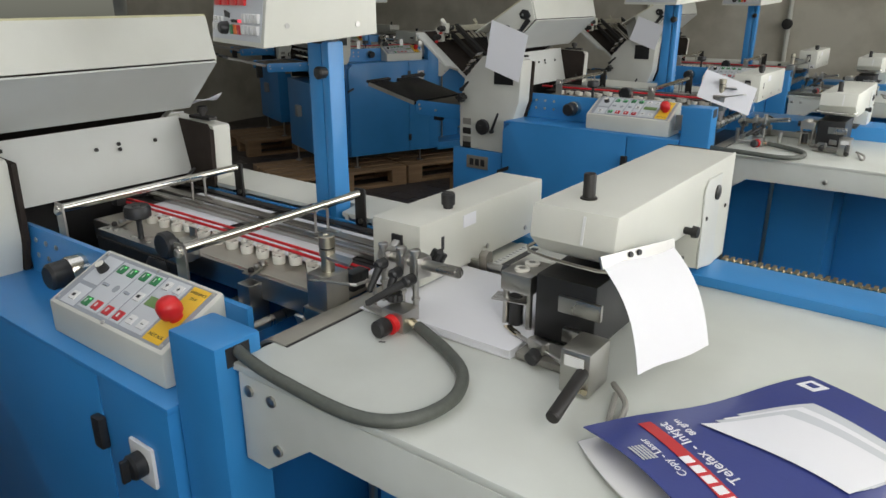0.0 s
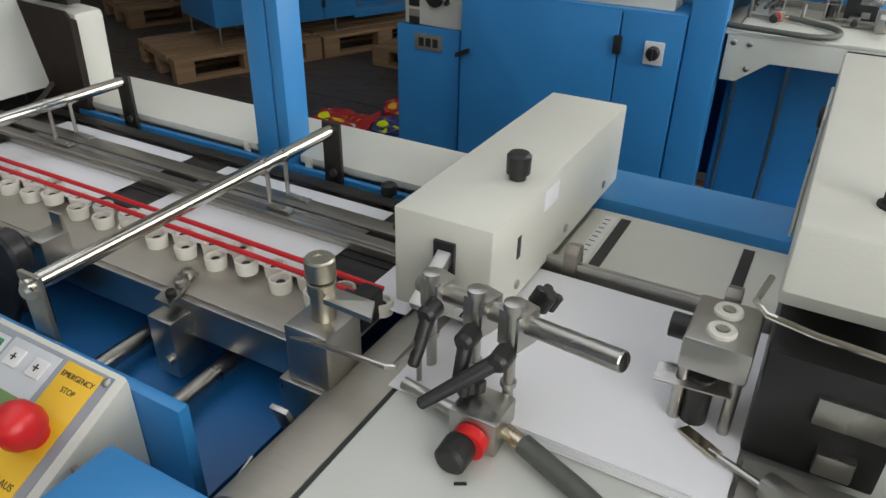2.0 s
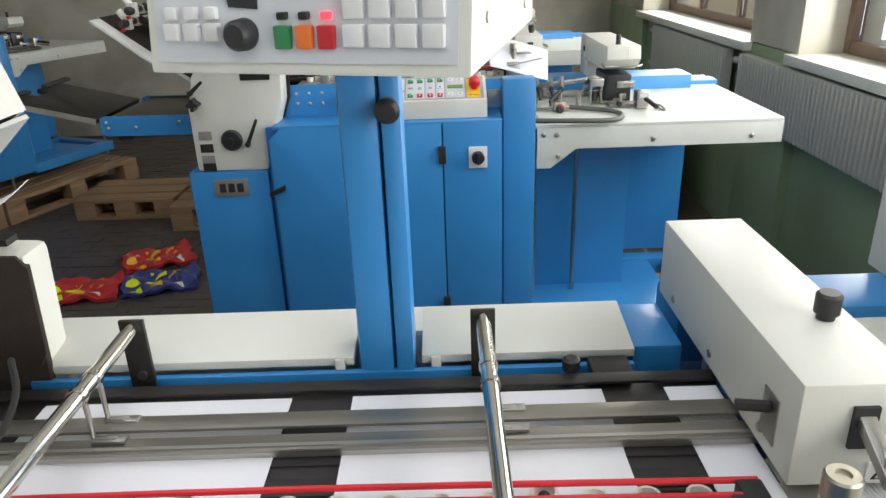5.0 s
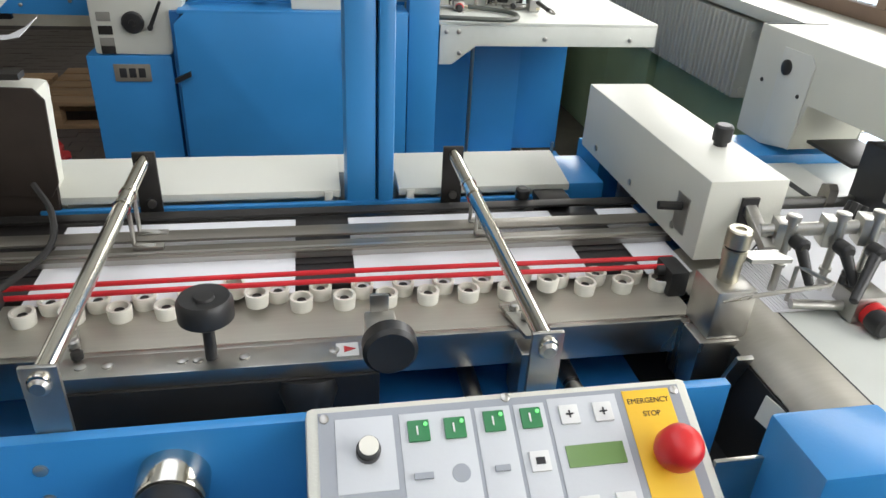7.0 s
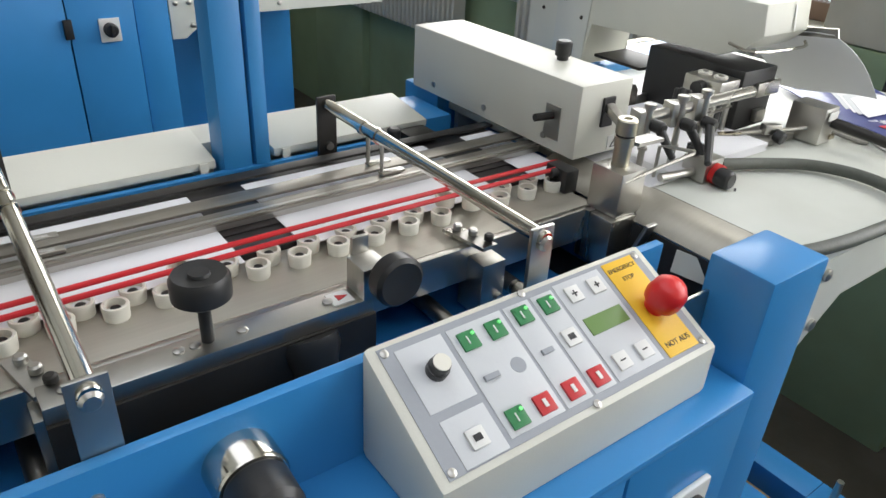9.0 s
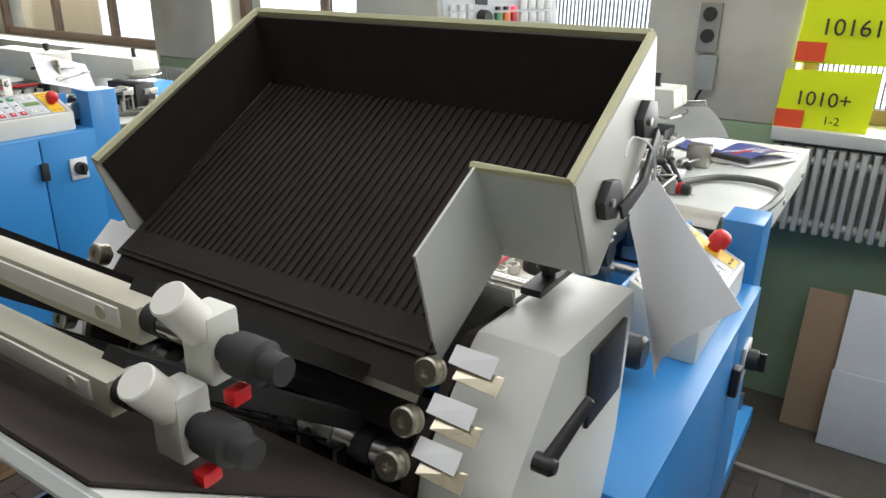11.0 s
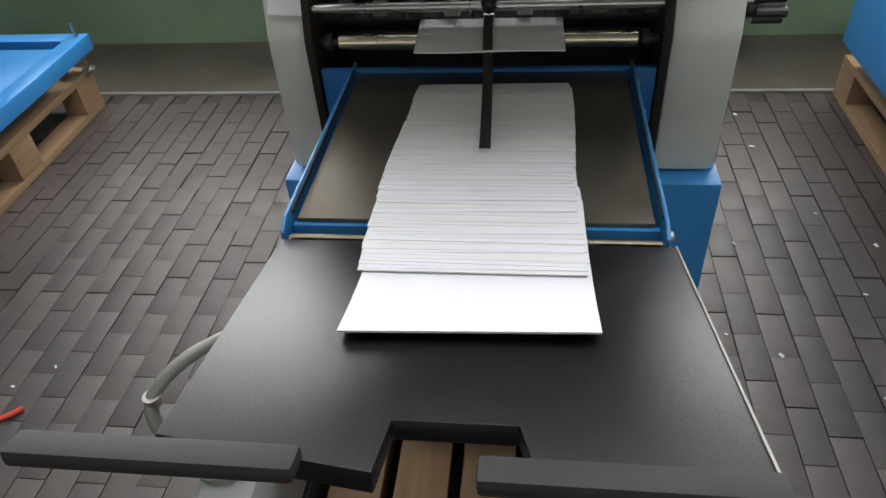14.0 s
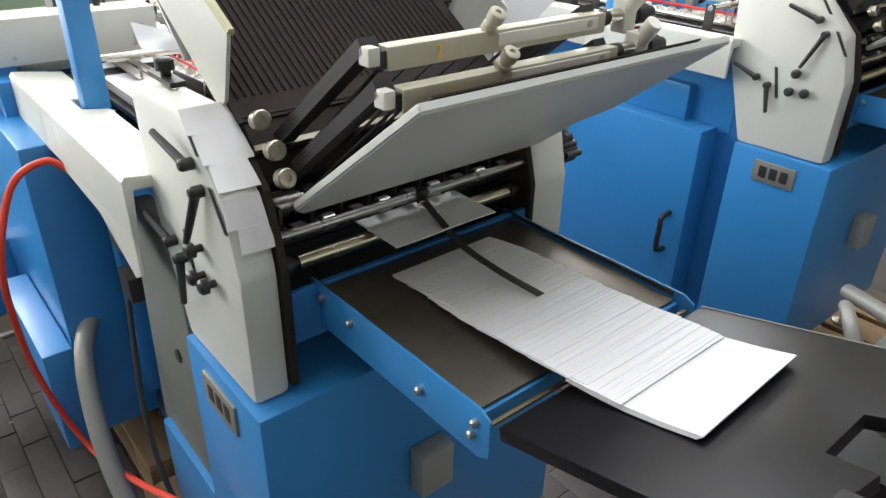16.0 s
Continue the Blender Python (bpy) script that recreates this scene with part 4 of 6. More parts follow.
    for y in (0.990, 1.010):
        part("red_cord", tube(B(), [(-1.955, y, 1.290), (-1.5, y, 1.293), (-1.09, y - 0.004, 1.292)], 0.0032, 8, 3), RED, m, "red round belt")
    # under-rail with knobs
    bar = part("adjusting_bar", box(B(), -1.785, -1.475, 0.872, 0.906, 1.252, 1.270, 0.002), ALU, m, "machined adjusting bar with black knobs")
    part("bar_web", box(B(), -1.785, -1.475, 0.868, 0.874, 1.19, 1.253, 0.001), DARK, bar)
    for x in (-1.765, -1.74, -1.67, -1.655, -1.61, -1.52):
        part("screw", lathe(B(), (x, 0.889, 1.270), (0, 0, 1), [(0, 0.0055), (0.002, 0.0055), (0.003, 0.003)], 12), ALU, bar)
    part("scale_label", box(B(), -1.518, -1.495, 0.878, 0.90, 1.270, 1.2712, 0), KEYW, bar)
    part("scale_arrow", prism(B(), [(-1.51, 0.884), (-1.498, 0.889), (-1.51, 0.894)], "z", 1.2712, 1.2720), KEYR, bar)
    part("round_knob", lathe(B(), (-1.642, 0.892, 1.270), (0, 0, 1), [(0, 0.006), (0.045, 0.006), (0.046, 0.022), (0.05, 0.027), (0.068, 0.027), (0.073, 0.024), (0.071, 0.010), (0.074, 0.009)], 30), BLACK, bar, "black round hand knob")
    part("clamp_block", box(B(), -1.488, -1.456, 0.872, 0.908, 1.262, 1.305, 0.003), STEEL, bar, "steel clamp block")
    part("clamp_plate", box(B(), -1.482, -1.462, 0.905, 0.910, 1.28, 1.325, 0.002), STEEL, bar)
    part("side_knob", lathe(B(), (-1.468, 0.868, 1.305), (0, -1, 0), [(0, 0.008), (0.012, 0.008), (0.013, 0.024), (0.017, 0.027), (0.032, 0.027), (0.036, 0.023), (0.034, 0.009)], 30), BLACK, bar, "black round hand knob")
    part("bellows_cup", lathe(B(), (-1.548, 0.880, 1.245), (0, -0.45, -0.9), [(0, 0.030), (0.012, 0.031), (0.03, 0.024), (0.07, 0.021), (0.075, 0.012)], 24), BLACK, bar, "black funnel-shaped knob")
    for x in (-1.80, -1.61, -1.365, -1.245):
        part("cross_shaft", cyl(B(), (x, 0.784, 1.185), (x, 1.262, 1.195), 0.0105, 16), STEEL, m, "bright cross shaft")
    part("rail_carrier", box(B(), -1.29, -1.22, 0.80, 1.10, 1.12, 1.155, 0.003), BRUSH, m)
    part("carrier_block", box(B(), -1.72, -1.58, 0.80, 0.86, 1.09, 1.20, 0.004), DARK, m)
    for x in (-1.775, -1.30):
        blk = part("rail_support", box(B(), x - 0.018, x + 0.018, 0.885, 0.93, 1.175, 1.25, 0.003), ALU, m, "aluminium rail support block")
        part("strap", slab(B(), (x - 0.012, 0.895, 1.268), (x + 0.010, 0.895, 1.268), (x - 0.008, 0.955, 1.272), (x - 0.028, 0.955, 1.272), 0.005), STEEL, blk)
        for k in range(3):
            part("screw", lathe(B(), (x + 0.004 - 0.008 * k, 0.905 + 0.02 * k, 1.271), (0, 0, 1), [(0, 0.006), (0.006, 0.006), (0.008, 0.004)], 12), DARK if k == 0 else ALU, blk)
        part("screw", lathe(B(), (x + 0.008, 0.885, 1.20), (0, -1, 0), [(0, 0.006), (0.006, 0.006)], 12), ALU, blk)
    # two hold-down bars across
    for x in (-1.757, -1.331):
        b = part("hold_down_bar", cyl(B(), (x, 0.78, 1.340), (x, 1.247, 1.344), 0.0088, 20, bev=0.001), CHROME, m, "chromed hold-down bar on steel brackets")
        part("bracket", box(B(), x - 0.015, x + 0.015, 0.785, 0.790, 1.13, 1.352, 0.001), ALU, b, "steel end bracket")
        part("bracket", box(B(), x - 0.015, x + 0.015, 1.240, 1.246, 1.262, 1.355, 0.001), DARK, b, "steel end bracket")
        part("screw", lathe(B(), (x, 0.785, 1.336), (0, -1, 0), [(0, 0.009), (0.005, 0.009), (0.008, 0.006)], 14), ALU, b)
        part("screw", lathe(B(), (x + 0.002, 1.240, 1.28), (0, -1, 0), [(0, 0.006), (0.004, 0.006)], 12), ALU, b)
        for y in (1.10, 1.135):
            part("ring", cyl(B(), (x, y - 0.004, 1.3425), (x, y + 0.004, 1.3425), 0.0105, 18), CHROME, b)
            part("wire_hook", tube(B(), [(x + 0.004, y, 1.352), (x + 0.006, y, 1.33), (x + 0.006, y, 1.292), (x + 0.03, y, 1.289)], 0.003, 7, 1), STEEL, b)
            part("hook_plate", box(B(), x + 0.004, x + 0.04, y - 0.006, y + 0.006, 1.286, 1.290, 0.001), ALU, b)
    part("latch", box(B(), -1.20, -1.15, 1.215, 1.255, 1.262, 1.278, 0.003), DARK, m)
    part("latch_knob", lathe(B(), (-1.225, 1.225, 1.262), (0, 0, 1), [(0, 0.005), (0.016, 0.005), (0.017, 0.011), (0.03, 0.011), (0.033, 0.007)], 16), BLACK, m)
    part("cable", tube(B(), [(-1.87, 0.98, 1.30), (-1.83, 1.05, 1.315), (-1.85, 1.14, 1.318), (-1.885, 1.2, 1.33)], 0.004, 8), RUBBER, m, "thin black cable")
    part("sensor", box(B(), -1.885, -1.86, 0.965, 0.99, 1.285, 1.305, 0.003), BLACK, m)


def feeder(m):
    # table
    tab = part("feeder_table", box(B(), -1.035, -0.174, 0.660, 1.338, 1.262, 1.274, 0.003), TABLE, m, "pale grey enamelled feeder table")
    part("apron", prism(B(), [(-1.022, 1.262), (-0.174, 1.262), (-0.174, 1.188), (-0.885, 1.188), (-0.975, 1.120), (-1.022, 1.120)], "y", 0.660, 0.672, 0.002), TABLE, tab, "bent table apron")
    part("end_apron", box(B(), -0.186, -0.174, 0.672, 1.338, 1.188, 1.262, 0.002), TABLE, tab)
    part("back_apron", box(B(), -1.02, -0.186, 1.326, 1.338, 1.188, 1.262, 0.002), TABLE, tab)
    for x, z in ((-1.0, 1.240), (-0.953, 1.240), (-0.948, 1.163), (-0.62, 1.215), (-0.28, 1.215)):
        part("bolt", lathe(B(), (x, 0.660, z), (0, -1, 0), [(0, 0.0085), (0.004, 0.0085), (0.006, 0.004)], 14), ALU, tab)
    part("blue_rail", box(B(), -1.06, -0.16, 1.338, 1.445, 1.21, 1.292, 0.008), BLUE, m, "blue side rail of the feeder")
    part("rail_rack", box(B(), -0.60, -0.17, 1.445, 1.475, 1.24, 1.286, 0.003), BRASS, m)
    for k in range(34):
        part("rack_tooth", box(B(), -0.598 + k * 0.0125, -0.591 + k * 0.0125, 1.447, 1.473, 1.286, 1.291, 0), BRASS, m)
    # roller guard of bright sheet
    arc = [(-1.008, 1.2765), (-1.025, 1.2775), (-1.042, 1.2760), (-1.056, 1.2710), (-1.067, 1.2630), (-1.074, 1.2540), (-1.072, 1.2520), (-1.055, 1.2665), (-1.040, 1.2720), (-1.008, 1.2742)]
    g = part("roller_guard", prism(B(), arc, "y", 0.735, 1.06), NICKEL, m, "bright stainless roller guard")
    part("guard_edge", box(B(), -1.0085, -1.004, 0.735, 1.06, 1.2742, 1.2752, 0), INK, g, "dark gap along the guard")
    part("roller", cyl(B(), (-1.055, 0.74, 1.222), (-1.055, 1.10, 1.222), 0.016, 20), STEEL, m)
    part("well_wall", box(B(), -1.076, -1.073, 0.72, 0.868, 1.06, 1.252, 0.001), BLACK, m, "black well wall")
    # the hollow's shade is put in as a solid black block
    part("well", box(B(), -1.19, -1.04, 0.72, 1.24, 1.06, 1.13, 0.002), BLACK, m, "black block standing for the shade in the open well")
    part("tape_patch", rbox(B(), pose(-1.078, 0.765, 1.235, 0, -80, 12), 0.03, 0.05, 0.002, 0), CREAM, m, "torn tape patch")
    # first head, the cream box A
    a = part("transfer_head", box(B(), -1.068, -0.963, 0.996, 1.405, 1.292, 1.400, 0.003), CREAM, m, "cream sheet-metal transfer head")
    part("knob", lathe(B(), (-0.992, 1.114, 1.400), (0, 0, 1), [(0, 0.009), (0.006, 0.009), (0.007, 0.0125), (0.026, 0.0128), (0.029, 0.010)], 20), BLACK, a, "black knob")
    part("slot", box(B(), -1.022, -1.000, 0.992, 0.996, 1.335, 1.378, 0), INK, a)
    part("slide", rbox(B(), pose(-1.010, 0.972, 1.352, 28, 0, 0), 0.015, 0.07, 0.012, 0.002), BRUSH, a, "steel slide")
    part("label", box(B(), -0.9635, -0.9620, 1.12, 1.16, 1.366, 1.389, 0), PAPER, a, "white paper label")
    part("slot", box(B(), -0.9635, -0.9622, 1.055, 1.063, 1.342, 1.366, 0), INK, a)
    sg = part("warning_sign", box(B(), -0.999, -0.971, 0.9945, 0.9960, 1.296, 1.317, 0), KEYW, a, "white warning sign with a black triangle")
    part("triangle", prism(B(), [(-0.994, 1.299), (-0.976, 1.299), (-0.985, 1.314)], "y", 0.9938, 0.9946), INK, sg)
    part("triangle_field", prism(B(), [(-0.9905, 1.3009), (-0.9795, 1.3009), (-0.985, 1.3103)], "y", 0.9932, 0.9939), KEYW, sg)
    part("triangle_mark", box(B(), -0.9860, -0.9840, 0.9926, 0.9933, 1.3018, 1.3070, 0), INK, sg)
    for y in (1.06, 1.2, 1.34):
        for x in (-1.068, -0.963):
            part("screw", lathe(B(), (x, y, 1.31), (1 if x > -1 else -1, 0, 0), [(0, 0.005), (0.002, 0.005)], 10), ALU, a)
    part("plate_label", box(B(), -1.0695, -1.068, 1.03, 1.06, 1.31, 1.36, 0), ALU, a)
    part("lever", tube(B(), [(-1.07, 1.045, 1.345), (-1.10, 1.05, 1.345)], 0.006, 8, 1), DARK, a)
    # measuring head with the knurled knob
    h = part("caliper_head", box(B(), -1.108, -1.060, 0.872, 0.925, 1.262, 1.325, 0.004), ALU, m, "machined caliper head with a knurled knob")
    part("lower_block", box(B(), -1.118, -1.066, 0.868, 0.925, 1.19, 1.262, 0.003), STEEL, h)
    part("neck", cyl(B(), (-1.083, 0.90, 1.325), (-1.083, 0.90, 1.352), 0.0115, 20), STUD, h)
    part("knurled_knob", lathe(B(), (-1.083, 0.90, 1.352), (0, 0, 1), [(0, 0.0130), (0.012, 0.0135), (0.013, 0.0115), (0.015, 0.0115), (0.016, 0.0138), (0.034, 0.0138), (0.036, 0.0122), (0.036, 0.006), (0.034, 0.0055)], 26), STUD, h, "knurled brass-grey knob")
    part("knob_ring", cyl(B(), (-1.083, 0.90, 1.362), (-1.083, 0.90, 1.367), 0.0120, 22), DARK, h)
    part("lever_plate", slab(B(), (-1.075, 0.905, 1.352), (-1.03, 0.905, 1.352), (-1.02, 0.885, 1.35), (-1.07, 0.885, 1.352), 0.005), STEEL, h)
    part("cord_end", cyl(B(), (-1.122, 0.985, 1.288), (-1.088, 0.980, 1.288), 0.007, 12, bev=0.001), RUBBER, h, "black cord end")
    part("black_block", box(B(), -1.112, -1.088, 0.962, 1.004, 1.262, 1.296, 0.003), BLACK, h)
    part("wire_stop", tube(B(), [(-1.10, 0.874, 1.313), (-1.04, 0.866, 1.326), (-0.988, 0.857, 1.337), (-0.982, 0.860, 1.337), (-0.988, 0.905, 1.331), (-0.989, 0.911, 1.328), (-0.989, 0.911, 1.278)], 0.0026, 8, 1), STEEL, h, "bent steel wire stop")
    part("latch_plate", rbox(B(), pose(-1.085, 0.845, 1.23, 20, 0, 0), 0.02, 0.006, 0.08, 0.002), STEEL, h)
    # suction cross rod with its clamps and pillars
    rod = part("clamp_rod", cyl(B(), (-1.015, 0.958, 1.352), (-0.812, 0.897, 1.386), 0.0085, 18, bev=0.001), STEEL, m, "bright clamp rod with black levers")
    d = Vector((0.203, -0.061, 0.034)) / 0.22
    for k, u in enumerate((0.02, 0.075, 0.115)):
        c = Vector((-1.01, 0.955, 1.350)) + d * u
        part("clamp_block", rbox(B(), pose(c.x, c.y, c.z, 0, 0, -17), 0.022, 0.026, 0.034, 0.002), ALU, rod, "aluminium clamp block")
        part("pillar", cyl(B(), (c.x, c.y - 0.012, 1.276), (c.x, c.y - 0.012, c.z + 0.02), 0.0048, 12), STEEL, rod)
        part("clamp_screw", lathe(B(), (c.x, c.y - 0.012, c.z + 0.018), (0, 0, 1), [(0, 0.0055), (0.004, 0.0055), (0.005, 0.0085), (0.011, 0.0085), (0.012, 0.006)], 14), ALU, rod)
        part("pillar_ring", cyl(B(), (c.x, c.y - 0.012, 1.315), (c.x, c.y - 0.012, 1.319), 0.007, 12), STEEL, rod)
    clamp_lever("clamp_lever", rod, (-0.985, 0.932, 1.352), (-0.983, 0.912, 1.315), (0, -1, 0))
    clamp_lever("clamp_lever", rod, (-0.905, 0.905, 1.352), (-0.955, 0.875, 1.315), (0, -1, 0))
    clamp_lever("clamp_lever", rod, (-0.94, 0.915, 1.352), (-0.935, 0.90, 1.318), (0, -1, 0))
    star_knob("star_knob", rod, (-0.90, 0.955, 1.365), (0.4, 0.2, 0.9), 0.012, 0.02)
    # air block with red ring and hose
    ab = part("air_block", box(B(), -0.935, -0.893, 0.866, 0.906, 1.276, 1.310, 0.003), ALU, m, "aluminium air block with a black knob")
    star_knob("star_knob", ab, (-0.930, 0.892, 1.312), (0, 0, 1), 0.014, 0.014)
    part("red_ring", cyl(B(), (-0.913, 0.866, 1.290), (-0.913, 0.856, 1.289), 0.015, 20), REDP, ab, "red ring")
    part("round_knob", lathe(B(), (-0.917, 0.856, 1.289), (0, -1, 0), [(0, 0.013), (0.004, 0.014), (0.02, 0.0135), (0.023, 0.010)], 22), BLACK, ab, "round black knob")
    part("slide_rod", cyl(B(), (-0.995, 0.896, 1.288), (-0.935, 0.886, 1.288), 0.006, 12), STEEL, ab)
    part("nipple", cyl(B(), (-0.893, 0.886, 1.290), (-0.872, 0.880, 1.288), 0.007, 12), BRASS, ab)
    part("hose", tube(B(), [(-0.875, 0.881, 1.289), (-0.80, 0.850, 1.286), (-0.742, 0.808, 1.286), (-0.716, 0.747, 1.286), (-0.733, 0.682, 1.286), (-0.791, 0.650, 1.286), (-0.914, 0.650, 1.289), (-0.99, 0.660, 1.289), (-1.04, 0.672, 1.289)], 0.0088, 12, 8), HOSE, m, "grey-green ribbed air hose lying in a loop")
    part("scuff", rbox(B(), pose(-0.905, 0.832, 1.2745, 0, 0, 30), 0.010, 0.003, 0.0006, 0), INK, tab)
    # guide plate with scale, and rail behind the pile
    gp = part("guide_plate", box(B(), -0.965, -0.70, 1.165, 1.325, 1.274, 1.282, 0.002), CREAM, m, "cream guide plate with a slot and scale")
    part("slot", box(B(), -0.925, -0.912, 1.18, 1.31, 1.282, 1.2832, 0), INK, gp)
    part("slot", box(B(), -0.775, -0.762, 1.18, 1.31, 1.282, 1.2832, 0), INK, gp)
    part("scale", box(B(), -0.945, -0.93, 1.18, 1.31, 1.282, 1.2826, 0), KEYW, gp)
    for k in range(10):
        part("scale_mark", box(B(), -0.943, -0.936, 1.185 + k * 0.0125, 1.1865 + k * 0.0125, 1.2826, 1.283, 0), INK, gp)
    part("guide_rail", box(B(), -0.97, -0.70, 1.145, 1.153, 1.276, 1.300, 0.001), STEEL, gp)
    for x in (-0.935, -0.765):
        part("guide_lug", prism(B(), [(1.142, 1.278), (1.142, 1.312), (1.150, 1.320), (1.164, 1.316), (1.168, 1.278)], "x", x - 0.008, x + 0.008, 0.002), RAIL, gp, "bent steel guide lug")
    # second head, box B on its foot
    b = part("suction_head", prism(B(), [(0.955, 1.492), (1.475, 1.490), (1.475, 1.292), (1.395, 1.292), (1.315, 1.310), (1.300, 1.392), (1.02, 1.400), (0.975, 1.420), (0.948, 1.445)], "x", -0.730, -0.604, 0.004), CREAM, m, "large cream suction head on its foot")
    part("hood_rod", tube(B(), [(-0.737, 1.0, 1.425), (-0.733, 0.955, 1.420), (-0.62, 0.940, 1.420), (-0.598, 0.950, 1.425)], 0.0026, 8, 3), CHROME, b)
    for x, out in ((-0.7305, -1), (-0.6035, 1)):
        part("cover_plate", prism(B(), [(1.391, 1.467), (1.318, 1.469), (1.304, 1.455), (1.312, 1.311), (1.394, 1.303)], "x", min(x, x + 0.003 * out), max(x, x + 0.003 * out), 0.001), GREYP, b, "screwed sheet cover plate")
        part("cover_button", lathe(B(), (x + 0.003 * out, 1.371, 1.437), (out, 0, 0), [(0, 0.013), (0.003, 0.013), (0.005, 0.008)], 18), BLACK, b)
        for y, z in ((1.325, 1.40), (1.43, 1.40)):
            part("screw", lathe(B(), (x + 0.003 * out, y, z), (out, 0, 0), [(0, 0.004), (0.002, 0.003)], 10), DARK, b)
    part("rear_seam", box(B(), -0.728, -0.606, 1.462, 1.464, 1.4895, 1.4915, 0), INK, b)
    part("side_knob", lathe(B(), (-0.604, 1.225, 1.405), (1, 0, 0), [(0, 0.006), (0.012, 0.006), (0.013, 0.010), (0.022, 0.009)], 14), BLACK, b, "small black knob")
    part("foot_stop", box(B(), -0.715, -0.620, 1.18, 1.295, 1.330, 1.336, 0.002), DARK, b, "dark sheet stop under the head")
    part("knob", lathe(B(), (-0.676, 1.016, 1.492), (0, 0, 1), [(0, 0.012), (0.002, 0.012), (0.0025, 0.0090), (0.034, 0.0090), (0.036, 0.0078), (0.036, 0.003), (0.034, 0.002)], 20), DARK, b, "dark cylindrical knob")
    part("front_seam", slab(B(), (-0.652, 0.9535, 1.486), (-0.648, 0.9535, 1.486), (-0.648, 0.9465, 1.448), (-0.652, 0.9465, 1.448), 0.001), KEYW, b)
    part("suction_box", box(B(), -0.725, -0.63, 0.965, 1.16, 1.285, 1.385, 0.004), BLACK, b, "black suction box")
    part("cross_plate", box(B(), -0.685, -0.62, 0.959, 0.966, 1.338, 1.362, 0.001), STEEL, b)
    part("latch", box(B(), -0.675, -0.648, 0.955, 0.966, 1.296, 1.316, 0.002), STEEL, b)
    ga = part("gauge_block", box(B(), -0.785, -0.733, 0.965, 1.035, 1.345, 1.375, 0.003), ALU, b, "aluminium block with two round screws")
    for y in (0.985, 1.015):
        part("round_screw", lathe(B(), (-0.76, y, 1.375), (0, 0, 1), [(0, 0.0115), (0.003, 0.0115), (0.004, 0.0105), (0.004, 0.0060), (0.002, 0.0055), (0.002, 0.001)], 18), IVORY, ga, "pale washer round a screw")
        part("screw", cyl(B(), (-0.76, y, 1.377), (-0.76, y, 1.3795), 0.0048, 6), ALU, ga)
    for x in (-0.78, -0.74):
        part("rod", cyl(B(), (x, 0.975, 1.278), (x, 0.975, 1.345), 0.005, 12), STEEL, ga)
    part("side_screw", cyl(B(), (-0.785, 1.0, 1.36), (-0.80, 1.0, 1.36), 0.011, 16), BLACK, ga)
    part("leaf_spring", slab(B(), (-0.80, 0.985, 1.33), (-0.74, 0.985, 1.335), (-0.74, 0.965, 1.33), (-0.80, 0.965, 1.325), 0.002), STEEL, ga)
    part("stop_knob", cyl(B(), (-0.765, 0.98, 1.285), (-0.765, 0.98, 1.335), 0.011, 16), BLACK, ga)
    fb = part("side_stop", box(B(), -0.630, -0.588, 0.864, 0.925, 1.276, 1.338, 0.004), ALU, m, "aluminium side stop block with a steel handle")
    part("handle", cyl(B(), (-0.598, 0.868, 1.312), (-0.586, 0.765, 1.302), 0.0085, 16, bev=0.002), DARK, fb, "long dark steel handle")
    part("label", box(B(), -0.622, -0.595, 0.8605, 0.862, 1.318, 1.332, 0), KEYW, fb)
    for x in (-0.60, -0.592):
        part("screw", lathe(B(), (x, 0.862, 1.288), (0, -1, 0), [(0, 0.0045), (0.003, 0.0045)], 10), BRASS, fb)
    part("thin_rod", cyl(B(), (-0.745, 0.945, 1.292), (-0.62, 0.885, 1.300), 0.0032, 10), STEEL, fb)
    part("rod_clamp", rbox(B(), pose(-0.690, 0.917, 1.300, 0, 0, -22), 0.032, 0.016, 0.018, 0.004), ALU, fb)
    part("rod_knob", lathe(B(), (-0.688, 0.907, 1.292), (0, -1, -0.2), [(0, 0.010), (0.014, 0.0105), (0.016, 0.008)], 18), BLACK, fb, "round black knob")
    part("copper_finger", slab(B(), (-0.765, 0.965, 1.290), (-0.735, 0.945, 1.293), (-0.740, 0.936, 1.293), (-0.772, 0.957, 1.290), 0.002), BRASS, fb, "copper-coloured feeler")
    part("wire_loop", tube(B(), [(-0.57, 0.90, 1.29), (-0.54, 0.87, 1.285), (-0.535, 0.83, 1.278), (-0.545, 0.835, 1.278), (-0.56, 0.885, 1.285)], 0.004, 8, 5), PIPE, fb)
    part("bridge_plate", box(B(), -0.72, -0.63, 0.905, 0.96, 1.276, 1.286, 0.002), PIPE, fb)


